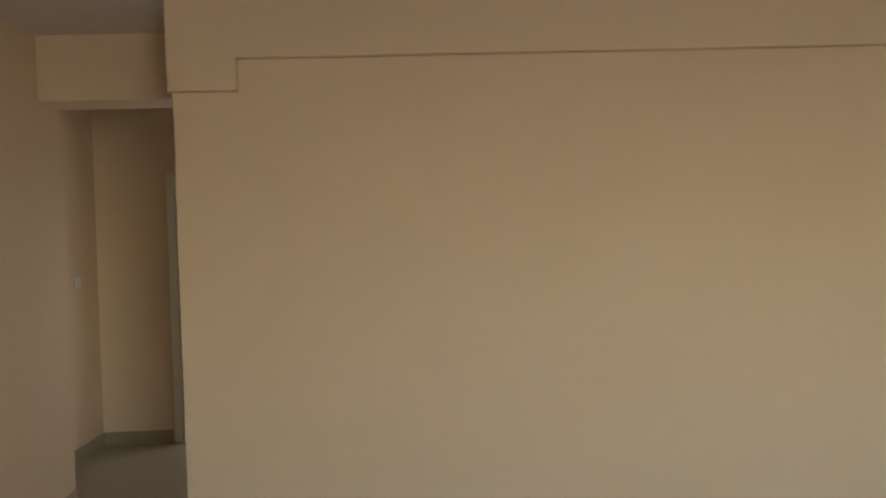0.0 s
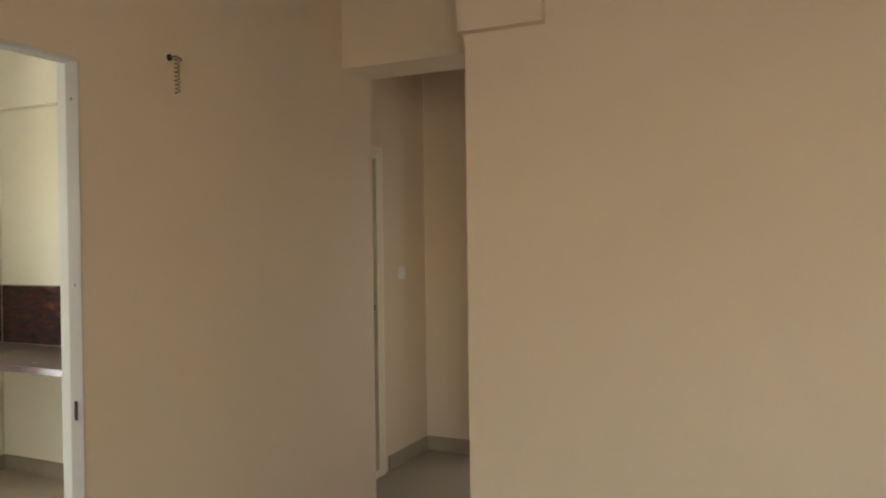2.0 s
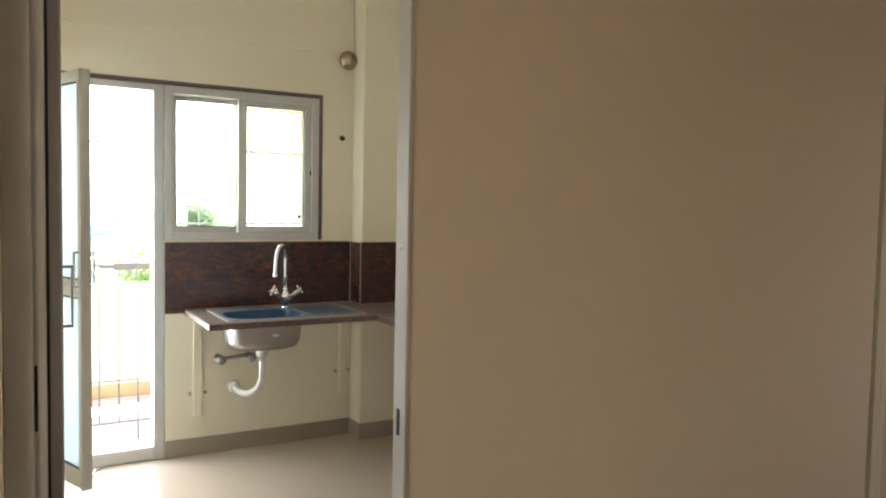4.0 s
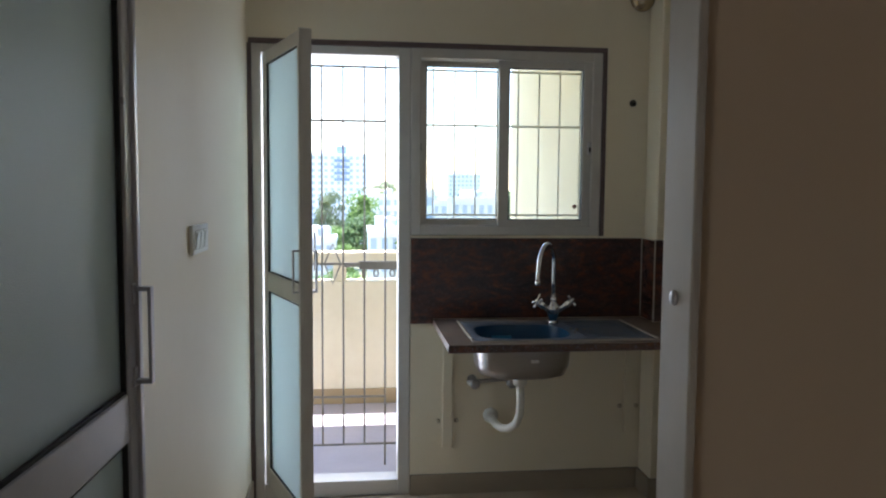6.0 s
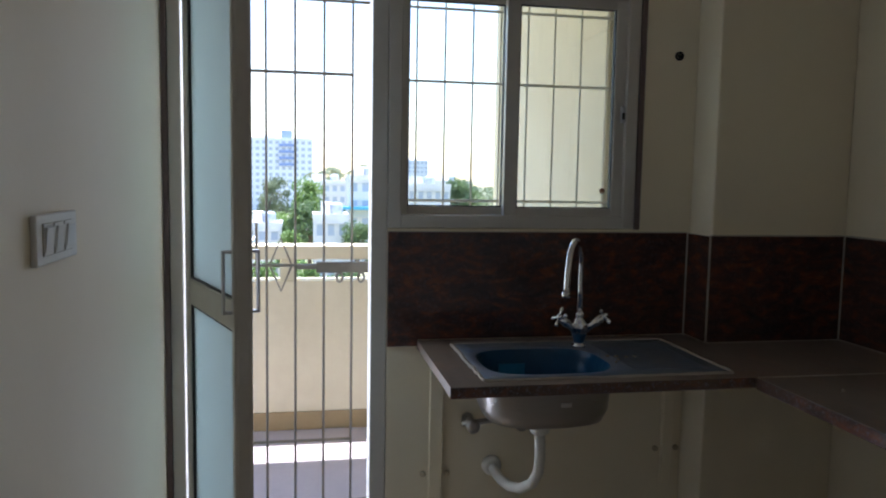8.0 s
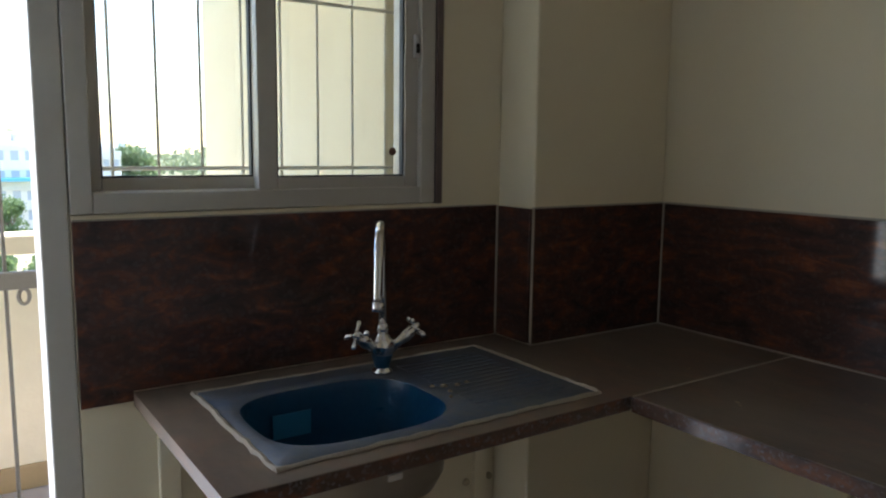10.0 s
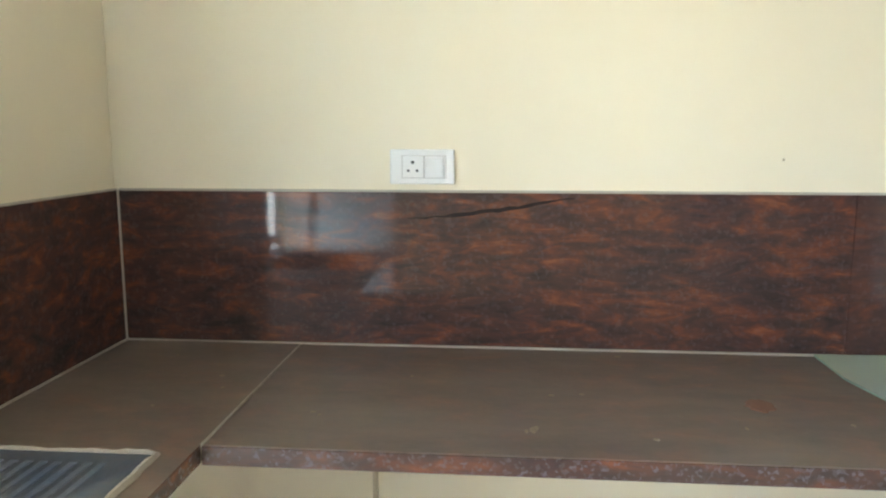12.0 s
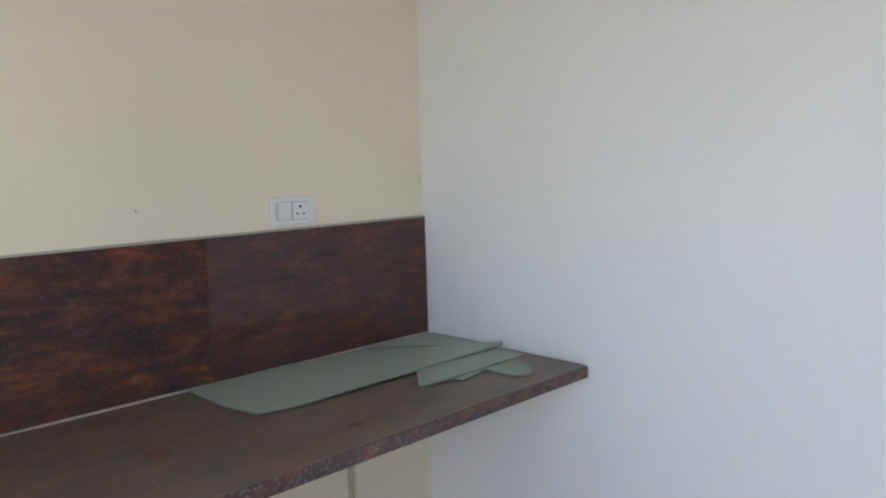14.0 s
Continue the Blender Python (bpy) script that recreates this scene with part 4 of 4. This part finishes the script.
def building(name, x, y, w, d, h, floors, bays, wall, label, bands=None, rz=0.0, tank=True):
    b = thing(name, (x, y, GZ), label, "building", rz=rz)
    part("wall", box(-w / 2, w / 2, 0, d, 0, h), wall, b)
    part("roof", add_box(add_box(add_box(box(-w / 2 - 0.15, w / 2 + 0.15, -0.15, 0.15, h, h + 0.9), -w / 2 - 0.15, w / 2 + 0.15, d - 0.15, d + 0.15, h, h + 0.9), -w / 2 - 0.15, -w / 2 + 0.15, 0.15, d - 0.15, h, h + 0.9),
                         w / 2 - 0.15, w / 2 + 0.15, 0.15, d - 0.15, h, h + 0.9), wall, b)
    if tank:
        part("roof_tank", lathe([(1.2, h), (1.2, h + 2.2), (0.9, h + 2.5), (0.3, h + 2.6)], (w * 0.15, d * 0.5, 0), 'z', 14), WINDOW_FAR, b)
        part("stair_head", box(-w * 0.28, -w * 0.02, d * 0.3, d * 0.7, h, h + 2.6), wall, b)
    fh, bw = h / floors, w / bays
    pane = mesh_of("window", box(-bw * 0.27, bw * 0.27, -0.06, 0.1, fh * 0.32, fh * 0.8), WINDOW_FAR)
    ledge = mesh_of("sunshade", box(-bw * 0.36, bw * 0.36, -0.6, 0.0, fh * 0.84, fh * 0.89), bands or wall)
    for f in range(floors):
        for k in range(bays):
            at = pose(-w / 2 + bw * (k + 0.5), 0, f * fh)
            for nm, me in (("window", pane), ("sunshade", ledge)):
                o = new(nm, me)
                o.parent, o.matrix_basis = b, at
    return b


t1 = building("apartment_tower", -10.0, 400, 36, 18, 36.0, 11, 11, TOWER, "blue-grey high-rise with bands of windows, paled for haze, far off", TOWER)
for f in (7.3, 8.3, 9.3, 10.3):
    part("balcony_band", box(1.0, 9.0, -1.2, -0.1, f * 36 / 11 - 1.2, f * 36 / 11 + 0.2), TOWER_BLUE, t1, "blue balcony front")
part("roof_room", box(2.0, 7.5, 3, 9, 36, 41.0), TOWER_BLUE, t1)
building("apartment_tower", 89.0, 600, 26, 18, 31, 9, 8, TOWER, "hazy pale apartment block near the horizon")
building("white_house", 6.4, 120, 5.2, 8, 10.8, 3, 3, HOUSE, "white flat-roofed house with roof tank among trees")
h2 = building("white_house", 14.2, 150, 6.6, 9, 17.0, 5, 3, HOUSE, "white multi-storey house with turquoise awning")
part("awning", box(-4.6, 3.4, -2.6, -0.05, 11.2, 11.8), CYAN, h2, "turquoise sheet awning")
building("white_house", -4.5, 130, 6, 8, 8.8, 3, 3, HOUSE, "low white house in front of the trees")
building("white_house", -8.5, 112, 7, 8, 7.4, 2, 4, HOUSE, "low white house with a flat roof")
building("white_house", 9.0, 215, 15, 9, 15.6, 5, 7, HOUSE, "long white house beyond the trees")
building("white_house", 28.0, 162, 11, 9, 15.4, 4, 6, HOUSE, "white house with rows of dark windows")
building("white_house", 46.0, 230, 16, 10, 16.0, 5, 7, HOUSE, "white flat-roofed house in the haze")
building("white_house", 21.0, 190, 8, 8, 14.5, 4, 4, HOUSE, "white house below the skyline")


def tree(x, y, h, r, mat, label, seed, lean=1.0):
    """A tapered trunk with limbs, and a crown of many small leaf clumps round the limb ends."""
    rg = random.Random(seed)
    tr = thing("tree", (x, y, GZ), label, "tree")
    wood = bmesh.new()
    add_tube(wood, [(0, 0, 0), (rg.uniform(-.2, .2), 0, h * 0.35), (rg.uniform(-.4, .4), 0, h * 0.7)], [r * 0.09, r * 0.07, r * 0.03], 8)
    ends = []
    for k in range(16):
        a, u = rg.uniform(0, 6.28), rg.random()
        q = Vector((math.cos(a) * r * (0.35 + 0.6 * rg.random()) * (1.1 - 0.6 * u), math.sin(a) * r * 0.7 * (1.1 - 0.6 * u), h * (0.48 + 0.48 * u)))
        add_tube(wood, [(0, 0, h * (0.3 + 0.35 * u)), q * 0.6 + Vector((0, 0, h * 0.17)), q], [r * 0.03, r * 0.02, r * 0.008], 5)
        ends.append(q)
    part("trunk", wood, BARK, tr)
    vs, fs = [], []
    for q in ends:
        cr = r * rg.uniform(0.28, 0.48)
        for _ in range(150):
            d = Vector((rg.gauss(0, 1), rg.gauss(0, 1), rg.gauss(0, 0.8))).normalized() * cr * rg.uniform(0.55, 1.08)
            c = q + d
            s = r * rg.uniform(0.05, 0.1)
            u = Vector((rg.gauss(0, 1), rg.gauss(0, 1), rg.gauss(0, 1))).normalized()
            v = u.orthogonal().normalized()
            w = u.cross(v)
            i = len(vs)
            vs += [tuple(c + v * s), tuple(c + w * s * 0.6), tuple(c - v * s), tuple(c - w * s * 0.6 + u * s * 0.3)]
            fs += [(i, i + 1, i + 2), (i, i + 2, i + 3)]
    me = bpy.data.meshes.new("crown")
    me.from_pydata(vs, [], fs)
    me.materials.append(mat)
    cr = new("crown", me)
    cr.parent = tr
    return tr


tree(-4.2, 190, 17.8, 3.6, LEAVES[2], "tall feathery olive-green tree", 1)
tree(-5.6, 184, 16.0, 3.0, LEAVES[2], "tall feathery olive-green tree", 12)
tree(4.1, 172, 15.8, 5.2, LEAVES[0], "rounded bright green tree", 2)
tree(3.4, 140, 12.6, 4.6, LEAVES[1], "dense dark green tree beside a white house", 3)
tree(10.4, 118, 10.2, 3.0, LEAVES[1], "small dark green tree beside a white house", 4)
tree(0.0, 122, 8.6, 2.6, LEAVES[0], "bushy green tree among low houses", 5)
tree(37.5, 172, 18.0, 5.2, LEAVES[1], "wide hazy green tree near the skyline", 6)
for k, (x, y, h, r) in enumerate(((2.6, 96, 6.6, 2.6), (7.2, 92, 6.0, 2.8), (-2.6, 98, 6.2, 2.4), (8.6, 160, 12.2, 3.6), (-1.0, 150, 10.5, 3.6), (12.6, 96, 7.0, 2.8), (20.0, 130, 10.0, 3.6), (33.0, 140, 11.0, 3.8))):
    tree(x, y, h, r, LEAVES[k % 2], "leafy green tree among the houses", 40 + k)


def palm(x, y, h, seed):
    rg = random.Random(seed)
    p = thing("palm_tree", (x, y, GZ), "distant coconut palm against the pale sky", "tree", "palms on the skyline")
    part("trunk", tube([(0, 0, 0), (0.3, 0, h * 0.5), (0.1, 0, h)], [0.3, 0.22, 0.16], 7), BARK, p)
    bm = bmesh.new()
    for k in range(16):
        a, up = k * 0.393 + rg.uniform(-.2, .2), rg.uniform(-0.2, 1.0)
        prev = None
        for j in range(7):
            t = j / 6
            c = Vector((0.1 + math.cos(a) * 3.0 * t, math.sin(a) * 3.0 * t, h + up * 1.6 * t - 2.6 * t * t))
            w = Vector((-math.sin(a), math.cos(a), 0)) * 0.32 * math.sin(math.pi * (0.12 + 0.86 * t))
            row = [bm.verts.new(c + w - Vector((0, 0, 0.2))), bm.verts.new(c), bm.verts.new(c - w - Vector((0, 0, 0.2)))]
            if prev:
                bm.faces.new((prev[0], prev[1], row[1], row[0]))
                bm.faces.new((prev[1], prev[2], row[2], row[1]))
            prev = row
    part("crown", bm, LEAVES[2], p)


rng = random.Random(8)
for k in range(9):
    palm(6.0 + 2.4 * k + rng.uniform(-0.9, 0.9), 260 + rng.uniform(-20, 20), 20.0 + rng.uniform(-1.5, 1.6), 20 + k)
rg = random.Random(11)
verts, faces = [], []
for k in range(5200):
    a = rg.uniform(-120, 220)
    c = Vector((a, 430 + rg.uniform(0, 120), GZ + rg.uniform(1, 14 + 3 * math.sin(a * 0.09))))
    s = rg.uniform(0.8, 2.0)
    i = len(verts)
    u = Vector((rg.gauss(0, 1), rg.gauss(0, 1), rg.gauss(0, 1))).normalized()
    v = u.orthogonal().normalized()
    w = u.cross(v)
    verts += [tuple(c + v * s), tuple(c + w * s), tuple(c - v * s), tuple(c - w * s)]
    faces.append((i, i + 1, i + 2, i + 3))
far = bpy.data.meshes.new("far_woods")
far.from_pydata(verts, [], faces)
far.materials.append(LEAVES[2])
tagged(new("far_woods", far), "distant band of trees along the horizon", "trees", kind="stuff")
